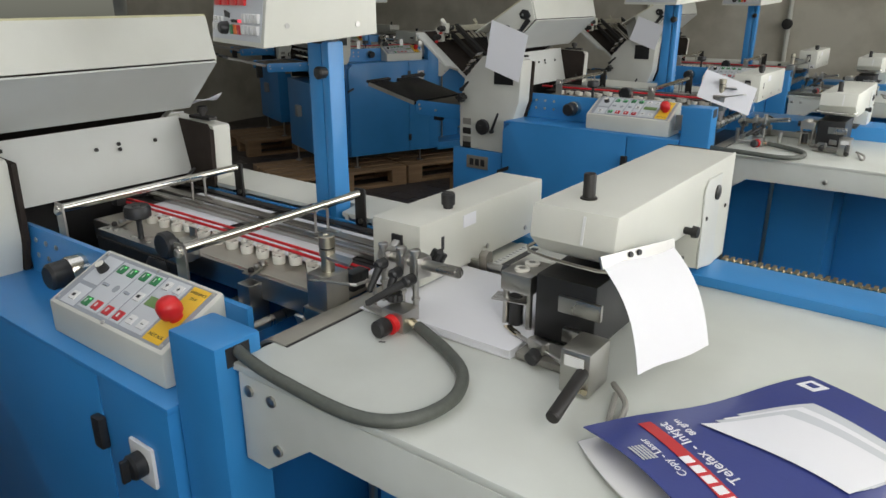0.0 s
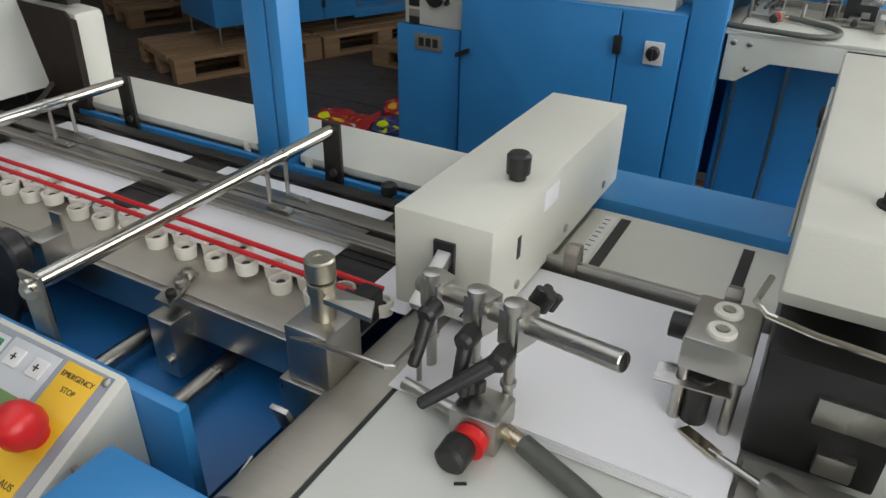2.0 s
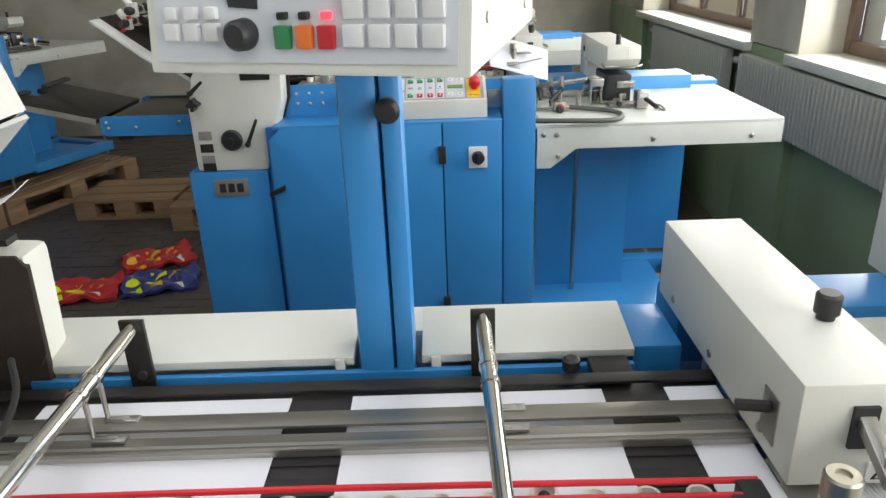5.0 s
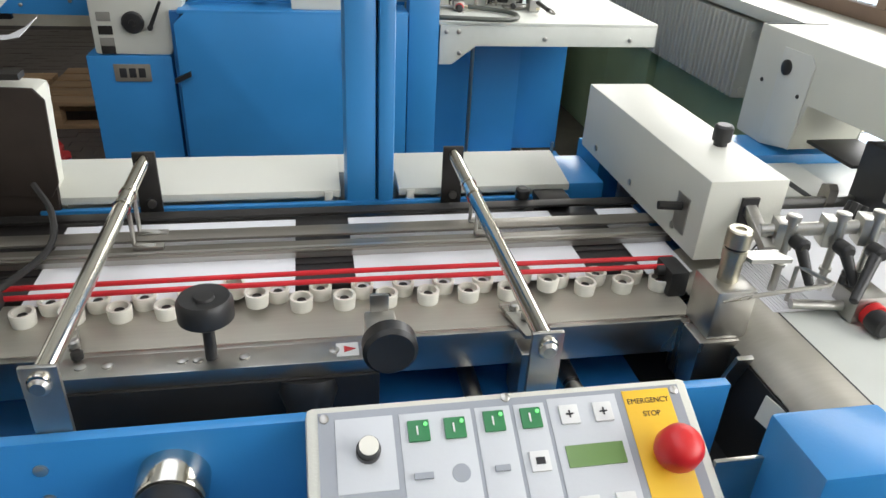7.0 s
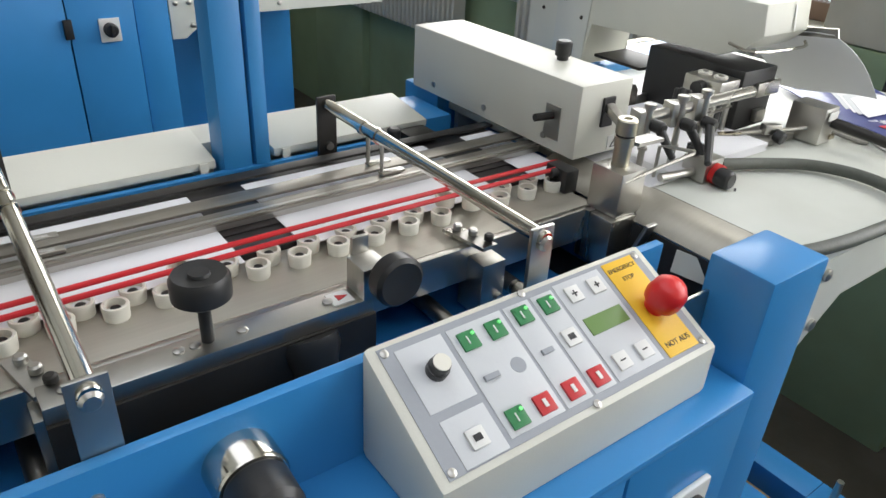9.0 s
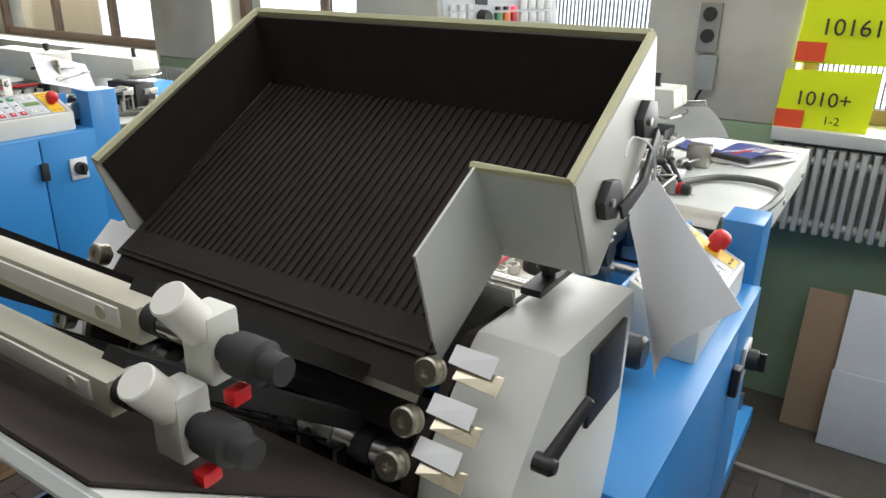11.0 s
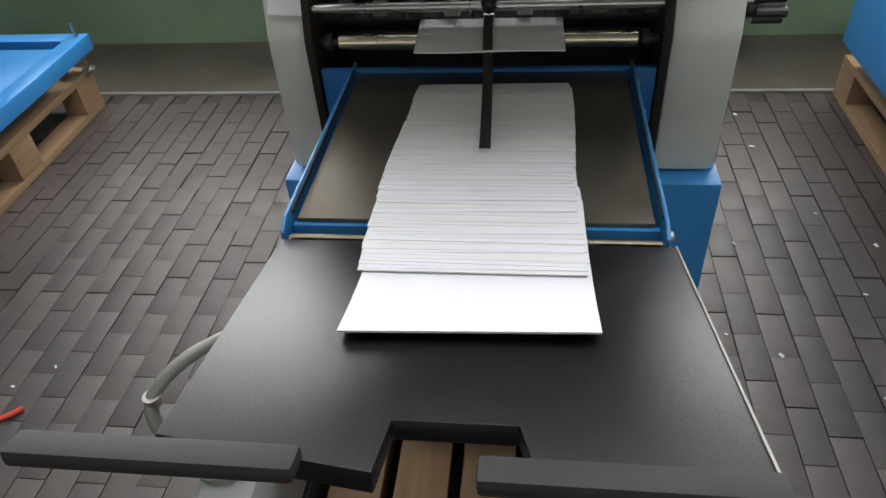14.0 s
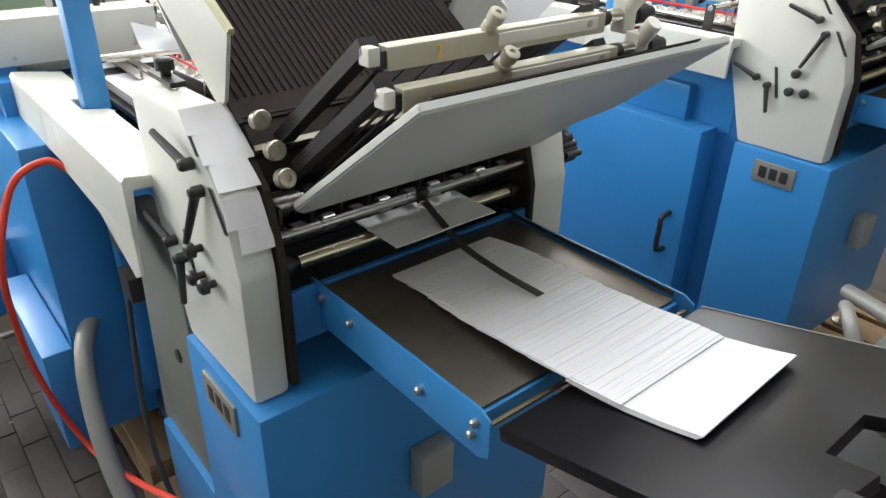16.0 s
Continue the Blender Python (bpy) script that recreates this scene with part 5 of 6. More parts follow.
def base_cabinet(m):
    body = part("cabinet", box(B(), -1.955, -1.145, 0.645, 1.255, 0.36, 1.165, 0.004), SHADED_BLUE, m, "blue steel base cabinet")
    part("cabinet_top", box(B(), -1.925, -1.145, 0.615, 0.775, 1.163, 1.176, 0.004), BLUE, body)
    d1 = part("cabinet_door", prism(B(), [(-1.94, 0.365), (-1.352, 0.365), (-1.352, 1.172), (-1.895, 1.172), (-1.94, 1.13)], "y", 0.615, 0.64, 0.004), BLUE, body, "large blue cabinet door")
    d2 = part("cabinet_door", box(B(), -1.348, -1.147, 0.615, 0.64, 0.365, 1.172, 0.004), BLUE, body, "narrow blue cabinet door")
    for z in (1.06, 0.49):
        door_hinge(d1, -1.352, 0.615, z)
    sw = part("main_switch", box(B(), -1.262, -1.198, 0.607, 0.615, 1.01, 1.085, 0.004), KEYW, d2, "black main switch on a white plate")
    part("switch_knob", lathe(B(), (-1.23, 0.607, 1.05), (0, -1, 0), [(0, 0.022), (0.018, 0.022), (0.022, 0.018)], 24), BLACK, sw)
    part("switch_bar", box(B(), -1.234, -1.226, 0.572, 0.585, 1.03, 1.07, 0.002), BLACK, sw)
    part("door_handle", slab(B(), (-1.955, 0.60, 0.93), (-1.90, 0.60, 0.955), (-1.90, 0.60, 0.972), (-1.955, 0.60, 0.948), 0.012), BLACK, d1, "small black handle")
    col = part("corner_column", box(B(), -1.142, -1.032, 0.632, 0.712, 0.36, 1.304, 0.006), BLUE, m, "blue square column")
    part("cable_outlet", box(B(), -1.033, -1.0305, 0.65, 0.69, 1.268, 1.298, 0), INK, col)
    part("stay", box(B(), -1.19, -1.142, 0.70, 0.705, 1.20, 1.26, 0.001), STEEL, col)
    part("rear_casing", box(B(), -1.38, -0.30, 1.262, 1.430, 0.41, 1.195, 0.006), BLUE, m, "blue rear casing of the feeder")
    sc = part("side_column", box(B(), -0.75, -0.50, 1.668, 1.773, 0.427, 1.056, 0.006), BLUE, m, "blue side column with a black end")
    part("column_end", box(B(), -0.754, -0.749, 1.674, 1.767, 0.437, 1.044, 0.001), BLACK, sc, "black open end")
    part("column_stay", box(B(), -0.70, -0.53, 1.429, 1.669, 0.45, 0.70, 0.004), BLUE, sc, "blue casing joining the column")
    part("column_bolt", cyl(B(), (-0.752, 1.771, 0.896), (-0.785, 1.785, 0.896), 0.008, 12), STEEL, sc)
    part("rear_step", box(B(), -1.40, -0.95, 1.432, 1.50, 0.41, 0.70, 0.006), BLUE, m, "low blue casing")
    part("base_plate", box(B(), -1.028, -0.45, 0.742, 1.168, 0.36, 0.395, 0.006), BLUE, m, "blue base plate")
    part("feeder_base", box(B(), -1.03, -0.62, 0.95, 1.25, 0.38, 1.25, 0.004), BLUE, m, "blue feeder pedestal")
    for x in (-1.0, -0.84):
        part("lift_rod", cyl(B(), (x, 0.90, 0.30), (x, 0.90, 1.2), 0.008, 10), STEEL, m)
    fr = part("base_frame", box(B(), -1.03, -0.30, 0.66, 0.74, 0.33, 0.40, 0.004), BLUE, m, "blue welded base frame")
    part("frame_bar", box(B(), -1.03, -0.30, 1.17, 1.25, 0.33, 0.40, 0.004), BLUE, fr)
    part("frame_bar", box(B(), -0.38, -0.30, 0.74, 1.17, 0.33, 0.40, 0.004), BLUE, fr)
    for x, y in ((-0.335, 0.70), (-0.335, 1.21), (-1.20, 0.70), (-1.85, 0.70), (-1.20, 1.2), (-1.85, 1.2), (-2.2, 0.70), (-2.2, 1.28)):
        z1 = 0.46 if x > -0.5 else 0.41
        part("levelling_foot", lathe(B(), (x, y, 0.244), (0, 0, 1), [(0, 0.03), (0.008, 0.03), (0.014, 0.009), (z1 - 0.244, 0.008)], 14), STEEL, m, "steel levelling foot")
    part("guard_boss", lathe(B(), (-1.86, 1.32, 0.90), (0, 1, 0), [(0, 0.014), (0.004, 0.014), (0.006, 0.008)], 16), INK, m)
    part("belt_guard", prism(B(), [(-1.95, 0.60), (-1.93, 1.20), (-1.72, 1.18), (-1.66, 0.62), (-1.8, 0.52)], "y", 1.28, 1.32, 0.006), GUARD, m, "grey-green belt guard")
    for z in (1.02, 0.90):
        part("switch_box", box(B(), -1.63, -1.56, 1.27, 1.33, z, z + 0.06, 0.005), DARK, m, "dark grey switch box")
    part("air_pipe", tube(B(), [(-1.3, 1.33, 0.75), (-1.45, 1.42, 0.70), (-1.62, 1.45, 0.50), (-1.80, 1.42, 0.28)], 0.022, 12, 6), PIPE, m, "grey air pipe")
    part("cable", tube(B(), [(-1.6, 1.33, 0.9), (-1.7, 1.37, 0.7), (-1.8, 1.38, 0.55), (-1.9, 1.36, 0.45), (-2.0, 1.35, 0.35)], 0.006, 8, 6), RUBBER, m)


def delivery(m):
    t = part("delivery_tray", box(B(), -2.560, -2.20, 0.812, 1.193, 1.176, 1.183, 0.001), TRAYM, m, "worn steel delivery tray between blue cheeks")
    for y, k in ((0.800, 0), (1.204, 1)):
        a, b = (y, y + 0.004) if not k else (y - 0.004, y)
        part("tray_cheek", prism(B(), [(-2.19, 1.115), (-2.19, 1.189), (-2.570, 1.193), (-2.588, 1.184), (-2.588, 1.13), (-2.570, 1.12)], "y", a, b, 0.0012), BLUE, t, "blue side cheek")
        # thin strip that makes the cheek's inner face darker than its outside
        c0, c1 = (b, b + 0.0015) if not k else (a - 0.0015, a)
        part("cheek_liner", box(B(), -2.555, -2.20, c0, c1, 1.1835, 1.1905, 0), TRAYM, t, "thin dark strip along the cheek's inner face")
        s = -1 if not k else 1
        for x, z in ((-2.225, 1.17), (-2.30, 1.165), (-2.46, 1.15), (-2.56, 1.15), (-2.565, 1.17)):
            part("bolt", lathe(B(), (x, y, z), (0, s, 0), [(0, 0.006), (0.006, 0.006), (0.008, 0.003)], 12), ALU, t)
    part("front_lip", box(B(), -2.565, -2.558, 0.806, 1.198, 1.150, 1.177, 0.001), BLUE, t)
    part("support_rod", cyl(B(), (-2.580, 0.806, 1.172), (-2.580, 1.198, 1.172), 0.004, 10), BRASS, t)
    part("rear_plate", box(B(), -2.215, -2.205, 0.77, 1.25, 1.10, 1.188, 0.002), SHADED_BLUE, t)
    # black laminated board, rising outwards, with grips and a notch
    f = pose(-2.568, 0, 1.176, 0, -14, 180)
    def put(name, bm, material, parent, label=""):
        bmesh.ops.transform(bm, matrix=f, verts=bm.verts)
        return part(name, bm, material, parent, label)
    pts = [(0.030, -0.796), (0.350, -0.788), (0.352, -0.932), (0.308, -0.944), (0.308, -1.030), (0.358, -1.034), (0.335, -1.187), (0.030, -1.200)]
    bd = put("delivery_board", prism(B(), pts, "z", -0.018, 0, 0.0015), BOARD, m, "black laminated delivery board with a notch")
    put("edge_strip", slab(B(), (0.030, -0.7955, 0.001), (0.350, -0.7875, 0.001), (0.350, -0.7875, -0.019), (0.030, -0.7955, -0.019), 0.002), PIPE, bd, "pale worn edge strip")
    for a, b in ((0.787, 0.969), (1.081, 1.276)):
        put("grip", box(B(), 0.344, 0.368, -b, -a, -0.006, 0.008, 0.005), RUBBER, bd, "black grip bar")
    part("board_stay", box(B(), -2.62, -2.57, 0.99, 1.02, 1.06, 1.165, 0.003), DARK, m)


def folding_machine():
    m = thing("folding_machine", "blue and cream paper folding machine standing on pallets", "folding machine", (-1.5, 0.95, 0.244), group="folding machines")
    base_cabinet(m)
    register_table(m)
    control_panel(m)
    console(m)
    folding_unit(m)
    feeder(m)
    delivery(m)
    return m


machine = folding_machine()
FEED = ("feeder_table", "blue_rail", "rail_rack", "rack_tooth", "roller_guard", "guide_plate", "suction_head", "air_block", "hose", "clamp_rod", "side_stop", "feeder_base")


def machine_copy(dx, dy, dz, turn=0.0, drop=0.0, label=""):
    c = copy_thing(machine, pose(-1.5 + dx, 0.95 + dy, 0.244 + dz, 0, 0, turn))
    for ch in c.children:
        if ch.name.split(".")[0] in FEED:
            ch.location.z -= drop
    return tagged(c, label)


def prune(root, names):
    for name in [c.name for c in root.children_recursive if c.name.split(".")[0] in names]:
        ob = bpy.data.objects.get(name)
        if ob is not None:
            for inner in [g.name for g in ob.children_recursive]:
                bpy.data.objects.remove(bpy.data.objects[inner])
            bpy.data.objects.remove(ob)


m2 = machine_copy(-0.03, 2.235, 0.055, 0, 0.135, "blue and cream paper folding machine with a low feeder table")
m3 = machine_copy(-0.18, 4.20, 0.03, 0, 0.115, "blue and cream paper folding machine near the end wall")
m0 = machine_copy(-0.09, -1.594, 0.035, 0, 0.0, "blue and cream paper folding machine with a closed blue rear cabinet")
m4 = machine_copy(-3.31, 4.23, 0.03, 67.5, 0.1, "blue and cream paper folding machine turned across the hall")
m5 = machine_copy(-4.9, 5.2, 0.03, 67.5, 0.1, "blue and cream paper folding machine in the far corner")


def rear_cabinet(m):
    """Closed blue cabinet on the rear side, with a handle."""
    prune(m, ("guard_boss", "rear_casing", "rear_step", "side_column", "belt_guard", "switch_box", "air_pipe", "pedestal_foot", "lower_cover", "cable"))
    c = part("rear_cabinet", prism(B(), [(-1.42, 0.37), (-1.955, 0.37), (-1.955, 1.05), (-1.42, 1.05)], "y", -0.60, -0.25, 0.008), BLUE, m, "closed blue rear cabinet")
    part("upper_box", box(B(), -1.86, -1.40, -0.58, -0.30, 1.05, 1.16, 0.008), BLUE, c)
    part("seam", box(B(), -1.432, -1.428, -0.252, -0.249, 0.39, 1.03, 0), INK, c)
    part("grab_handle", tube(B(), [(-1.90, -0.25, 0.765), (-1.90, -0.21, 0.760), (-1.90, -0.205, 0.74), (-1.90, -0.205, 0.66), (-1.90, -0.21, 0.640), (-1.90, -0.25, 0.635)], 0.009, 9, 3), BLACK, c, "black grab handle")
    part("blue_side", box(B(), -1.40, -0.32, -0.62, -0.27, 0.37, 1.14, 0.006), BLUE, m, "blue steel feeder casing")
    for z in (0.45, 0.95):
        part("hinge", box(B(), -1.445, -1.42, -0.25, -0.235, z, z + 0.06, 0.004), BLACK, c)


rear_cabinet(m0)


def lid(m, dx, dy, dz):
    part("housing_lid", slab(B(), (-1.862 + dx, 0.684 + dy, 1.712 + dz), (-1.862 + dx, 1.264 + dy, 1.712 + dz), (-2.144 + dx, 1.264 + dy, 1.548 + dz), (-2.144 + dx, 0.684 + dy, 1.548 + dz), 0.006), CREAM, m, "closed cream housing lid")


lid(m2, -0.03, 2.235, 0.055)
lid(m3, -0.18, 4.20, 0.03)


# ---- pallets ----
def pallet(x, y, lx=1.2, ly=0.8, turn=0.0, tall=1.0, label="worn wooden pallet on the floor"):
    p = thing("pallet", label, "pallet", (x, y, FLOOR), group="pallets")
    z = FLOOR
    n = 5 if ly > 0.6 else 3
    w = ly / (n + 0.25 * (n - 1))
    for k in range(n):
        a = y - ly / 2 + k * w * 1.25
        part("deck_board", box(B(), x - lx / 2, x + lx / 2, a, a + w, z + 0.122, z + 0.144, 0.002), WOOD, p)
    for i in range(3):
        a = x - lx / 2 + i * (lx - 0.145) / 2
        part("stringer_board", box(B(), a, a + 0.145, y - ly / 2, y + ly / 2, z + 0.100, z + 0.122, 0.002), WOOD, p)
        for j in range(3):
            b = y - ly / 2 + j * (ly - 0.10) / 2
            part("block", box(B(), a, a + 0.145, b, b + 0.10, z + 0.022, z + 0.100, 0.002), WOOD, p)
    for j in range(3):
        b = y - ly / 2 + j * (ly - 0.10) / 2
        part("runner", box(B(), x - lx / 2, x + lx / 2, b, b + 0.10, z, z + 0.022, 0.002), WOOD, p)
    p.rotation_euler, p.scale = (0, 0, radians(turn)), (1, 1, tall)
    return p


pallet(-0.935, 3.35, tall=1.37)
pallet(-2.30, 3.03, 1.2, 0.45)
pallet(-0.80, 1.02, 1.2, 0.62)
pallet(-2.02, 1.02, 1.1, 0.70)
pallet(-0.85, -0.73, tall=1.24)
pallet(-2.1, -0.75, tall=1.24)
pallet(-2.6, 5.3, tall=1.2)
pallet(-1.0, 5.2, tall=1.2)
pallet(-4.54, 5.82, 1.2, 0.8, 67.5, 1.2)
pallet(-5.01, 4.69, 1.2, 0.8, 67.5, 1.2)
pallet(-6.2, 6.8, 1.2, 0.8, 67.5, 1.2)
pallet(-6.65, 5.65, 1.2, 0.8, 67.5, 1.2)
pallet(-3.62, 5.42, 0.7, 0.5)


# ---- paper ----
def sheet_grid(bm, a, b, c, d, n=8, bend=lambda u, v: Vector((0, 0, 0)), thick=0.0008):
    """A sheet between four corners, bent by a rule, with a little thickness."""
    a, b, c, d = (Vector(p) for p in (a, b, c, d))
    nrm = (b - a).cross(d - a).normalized() * thick
    top = [[bm.verts.new((a * (1 - u) + b * u) * (1 - v) + (d * (1 - u) + c * u) * v + bend(u, v)) for u in [i / n for i in range(n + 1)]] for v in [j / n for j in range(n + 1)]]
    low = [[bm.verts.new(p.co - nrm) for p in row] for row in top]
    for g, flip in ((top, 0), (low, 1)):
        for j in range(n):
            for i in range(n):
                q = (g[j][i], g[j][i + 1], g[j + 1][i + 1], g[j + 1][i])
                bm.faces.new(q[::-1] if flip else q)
    rim = [(0, i) for i in range(n)] + [(j, n) for j in range(n)] + [(n, i) for i in range(n, 0, -1)] + [(j, 0) for j in range(n, 0, -1)]
    for (j, i), (k, l) in zip(rim, rim[1:] + rim[:1]):
        bm.faces.new((top[j][i], top[k][l], low[k][l], low[j][i]))
    return bm


# sheets running over the register table
for x0 in (-1.853, -1.488, -1.122):
    x1 = min(x0 + 0.293, -1.06)
    solid("sheet", box(B(), x0, x1, 1.002, 1.190, 1.2712, 1.2722, 0), PAPER, "white printing sheet lying flat on the belt bed", "paper", "sheets on the register table")

# fanned pile in the feeder
for k in range(16):
    dx, dy = 0.0035 * k, random.uniform(-0.002, 0.002)
    solid("pile_sheet", box(B(), -1.020 + dx, -0.724 - 0.3 * dx * (k % 3), 0.897 + dy, 1.135 + dy, 1.2745 + 0.0009 * k, 1.2753 + 0.0009 * k, 0), PAPER, "white sheet of the fanned pile on the feeder table", "paper", "feeder pile")

# folded sheets in the delivery, overlapping like shingles at uneven steps
N = 92
steps = [random.choice((0.5, 0.7, 0.8, 1.0, 1.1, 1.4)) * (0.6 if k < 22 else 1.0) for k in range(N)]
run = sum(steps)
way = 0.0
for k in range(N):
    way += steps[k]
    f = way / run
    x1 = -2.684 + 0.388 * f
    drift = 0.005 * math.sin(5 * f) + random.uniform(-0.0028, 0.0028)
    skew = random.uniform(-0.0025, 0.0025)
    tail = 0.10 - 0.028 * f
    z = 1.2165 - 0.027 * f + 0.001 * math.sin(3 * f)
    curl = random.uniform(0.0003, 0.0016) * (1 - 0.7 * f)
    bm = B()
    sheet_grid(bm, (x1 - skew, 0.886 + drift + 0.010 * f, z), (x1 + skew, 1.094 + drift + 0.008 * f, z), (x1 + tail + skew, 1.094 + drift + 0.008 * f, z - 0.012), (x1 + tail - skew, 0.886 + drift + 0.010 * f, z - 0.012), 3, lambda u, v: Vector((0, 0, curl * (1 - v) * (0.6 + 0.4 * math.cos(3.1 * u)))), 0.0013 - 0.0004 * f)
    solid("folded_sheet", bm, PAPER if k % 3 else OFFW, "folded white sheet in the overlapping delivery stream", "paper", "delivered sheets")
for k in range(4):
    bm = sheet_grid(B(), (-2.768 + 0.002 * k, 0.883, 1.2365 - 0.0022 * k), (-2.776 + 0.002 * k, 1.091, 1.2365 - 0.0022 * k), (-2.60, 1.093, 1.204 - 0.0022 * k), (-2.60, 0.886, 1.204 - 0.0022 * k), 4, lambda u, v: Vector((0, 0, -0.006 * math.sin(math.pi * v))), 0.0018)
    solid("folded_sheet", bm, PAPER, "first folded white sheet lying on the black delivery board", "paper", "delivered sheets")
bm = sheet_grid(B(), (-2.268, 0.899, 1.2375), (-2.268, 1.100, 1.2375), (-2.15, 1.104, 1.240), (-2.15, 0.901, 1.240), 6, lambda u, v: Vector((0, 0, 0.001 * math.sin(6 * u) * (1 - v))), 0.0015)
solid("folded_sheet", bm, OFFW, "folded sheet coming out between the rollers", "paper", "delivered sheets")
strip = thing("hold_down_strip", "thin dark steel spring strip pressing on the sheets", "spring strip", (-2.2, 1.0, 1.26))
pts = curve_points([(-2.195, 1.002, 1.272), (-2.24, 1.002, 1.252), (-2.30, 0.999, 1.224), (-2.38, 0.996, 1.214), (-2.462, 0.993, 1.2125)], 5)
bm, rings = B(), []
for p in pts:
    rings.append([bm.verts.new(p + Vector((0, y, z))) for y, z in ((-0.0065, 0), (0.0065, 0), (0.0065, -0.0016), (-0.0065, -0.0016))])
for p, q in zip(rings, rings[1:]):
    for i in range(4):
        bm.faces.new((p[i], p[(i + 1) % 4], q[(i + 1) % 4], q[i]))
bm.faces.new(rings[0])
bm.faces.new(rings[-1][::-1])
part("blade", bm, DARK, strip)
part("holder", lathe(B(), (-2.2, 1.002, 1.262), (-0.3, 0, 1), [(0, 0.009), (0.012, 0.010), (0.02, 0.011), (0.026, 0.006)], 14), BLACK, strip, "black holder")
part("holder_nut", rbox(B(), pose(-2.205, 1.002, 1.262), 0.012, 0.016, 0.012, 0.002), CHROME, strip)

# sheet clipped to the suction head
note = thing("hanging_note", "white paper sheet hanging from a steel clip", "paper", (-0.62, 1.0, 1.41))
part("sheet", sheet_grid(B(), (-0.602, 0.905, 1.445), (-0.584, 1.112, 1.414), (-0.493, 1.027, 1.315), (-0.519, 0.842, 1.346), 10, lambda u, v: Vector((0.010 * math.sin(math.pi * v), 0.0, 0.010 * math.sin(math.pi * v) + 0.002 * math.sin(7 * u)))), PAPER, note)
part("clip_strip", sheet_grid(B(), (-0.604, 0.900, 1.455), (-0.586, 1.116, 1.424), (-0.582, 1.112, 1.410), (-0.598, 0.898, 1.440), 3, thick=0.003), ALU, note, "thin metal clip strip")
for k in range(2):
    part("rivet", cyl(B(), (-0.597 + 0.002 * k, 0.975 + 0.025 * k, 1.4385 - 0.0036 * k), (-0.590 + 0.002 * k, 0.973 + 0.025 * k, 1.4405 - 0.0036 * k), 0.004, 8), INK, note)

# sheet hanging on the fold-plate housing
def on_sheet(s, z):
    return (-1.902 + 0.8 * s, 0.625 + 0.6 * s, z)


solid("hanging_note", sheet_grid(B(), on_sheet(0, 1.339), on_sheet(-0.156, 1.503), on_sheet(0.071, 1.556), on_sheet(0.095, 1.465), 10, lambda u, v: Vector((-0.010, 0.014, 0)) * math.sin(math.pi * u) * 1.2), PAPER, "white sheet hanging on the fold-plate housing", "paper")
solid("hanging_string", tube(B(), [on_sheet(0.071, 1.55), (-1.90, 0.66, 1.60), (-1.93, 0.672, 1.615), (-1.955, 0.67, 1.60)], 0.0012, 6, 4), PAPER, "thin white string holding the sheet", "string")
# sheets on the far machines
solid("job_sheet", sheet_grid(B(), (-1.20, 3.1, 1.37), (-0.99, 3.1, 1.312), (-0.985, 3.16, 1.412), (-1.19, 3.16, 1.475), 4), PAPER, "white job sheet propped on the far machine", "paper")
solid("hanging_note", sheet_grid(B(), (-1.90, 2.86, 1.40), (-2.05, 2.82, 1.46), (-2.02, 2.82, 1.66), (-1.86, 2.86, 1.60), 4), PAPER, "white sheet hanging at another folding unit", "paper")
solid("hanging_note", sheet_grid(B(), (-2.05, 4.82, 1.42), (-2.22, 4.80, 1.48), (-2.17, 4.80, 1.63), (-2.0, 4.82, 1.57), 4), PAPER, "white sheet hanging at a folding unit near the end wall", "paper")
# paper tabs tucked into the cheeks
for x, z, dx, dz, y0, y1 in ((-2.093, 1.4435, -0.026, -0.027, 1.262, 1.328), (-2.120, 1.4155, -0.030, -0.032, 1.258, 1.324), (-2.152, 1.3815, -0.026, -0.028, 1.266, 1.320), (-2.1865, 1.345, -0.010, -0.040, 1.270, 1.322), (-2.197, 1.302, -0.008, -0.032, 1.266, 1.310)):
    solid("paper_slip", sheet_grid(B(), (x - 0.002, y0, z + 0.001), (x - 0.002, y1, z + 0.002), (x + dx - 0.003, y1 + 0.003, z + dz), (x + dx - 0.003, y0 - 0.004, z + dz - 0.003), 4, lambda u, v: Vector((-0.0015, 0, 0.001)) * (1 + math.sin(5 * u + 2 * v))), OFFW, "torn white paper slip taped to the cream cover", "paper", "slips on the folding unit")
solid("rag", sheet_grid(B(), (-1.96, 0.715, 1.486), (-1.86, 0.70, 1.492), (-1.85, 0.73, 1.496), (-1.955, 0.76, 1.485), 4, lambda u, v: Vector((0, 0, 0.006 * math.sin(5 * u + 2 * v)))), PAPER, "crumpled white slip under the knurled nut", "paper")
solid("rag", sheet_grid(B(), (-1.95, 1.26, 1.486), (-1.88, 1.25, 1.51), (-1.87, 1.30, 1.515), (-1.945, 1.31, 1.486), 4, lambda u, v: Vector((0, 0, 0.006 * math.sin(5 * u + 2 * v)))), PAPER, "crumpled white slip under the far knurled nut", "paper")


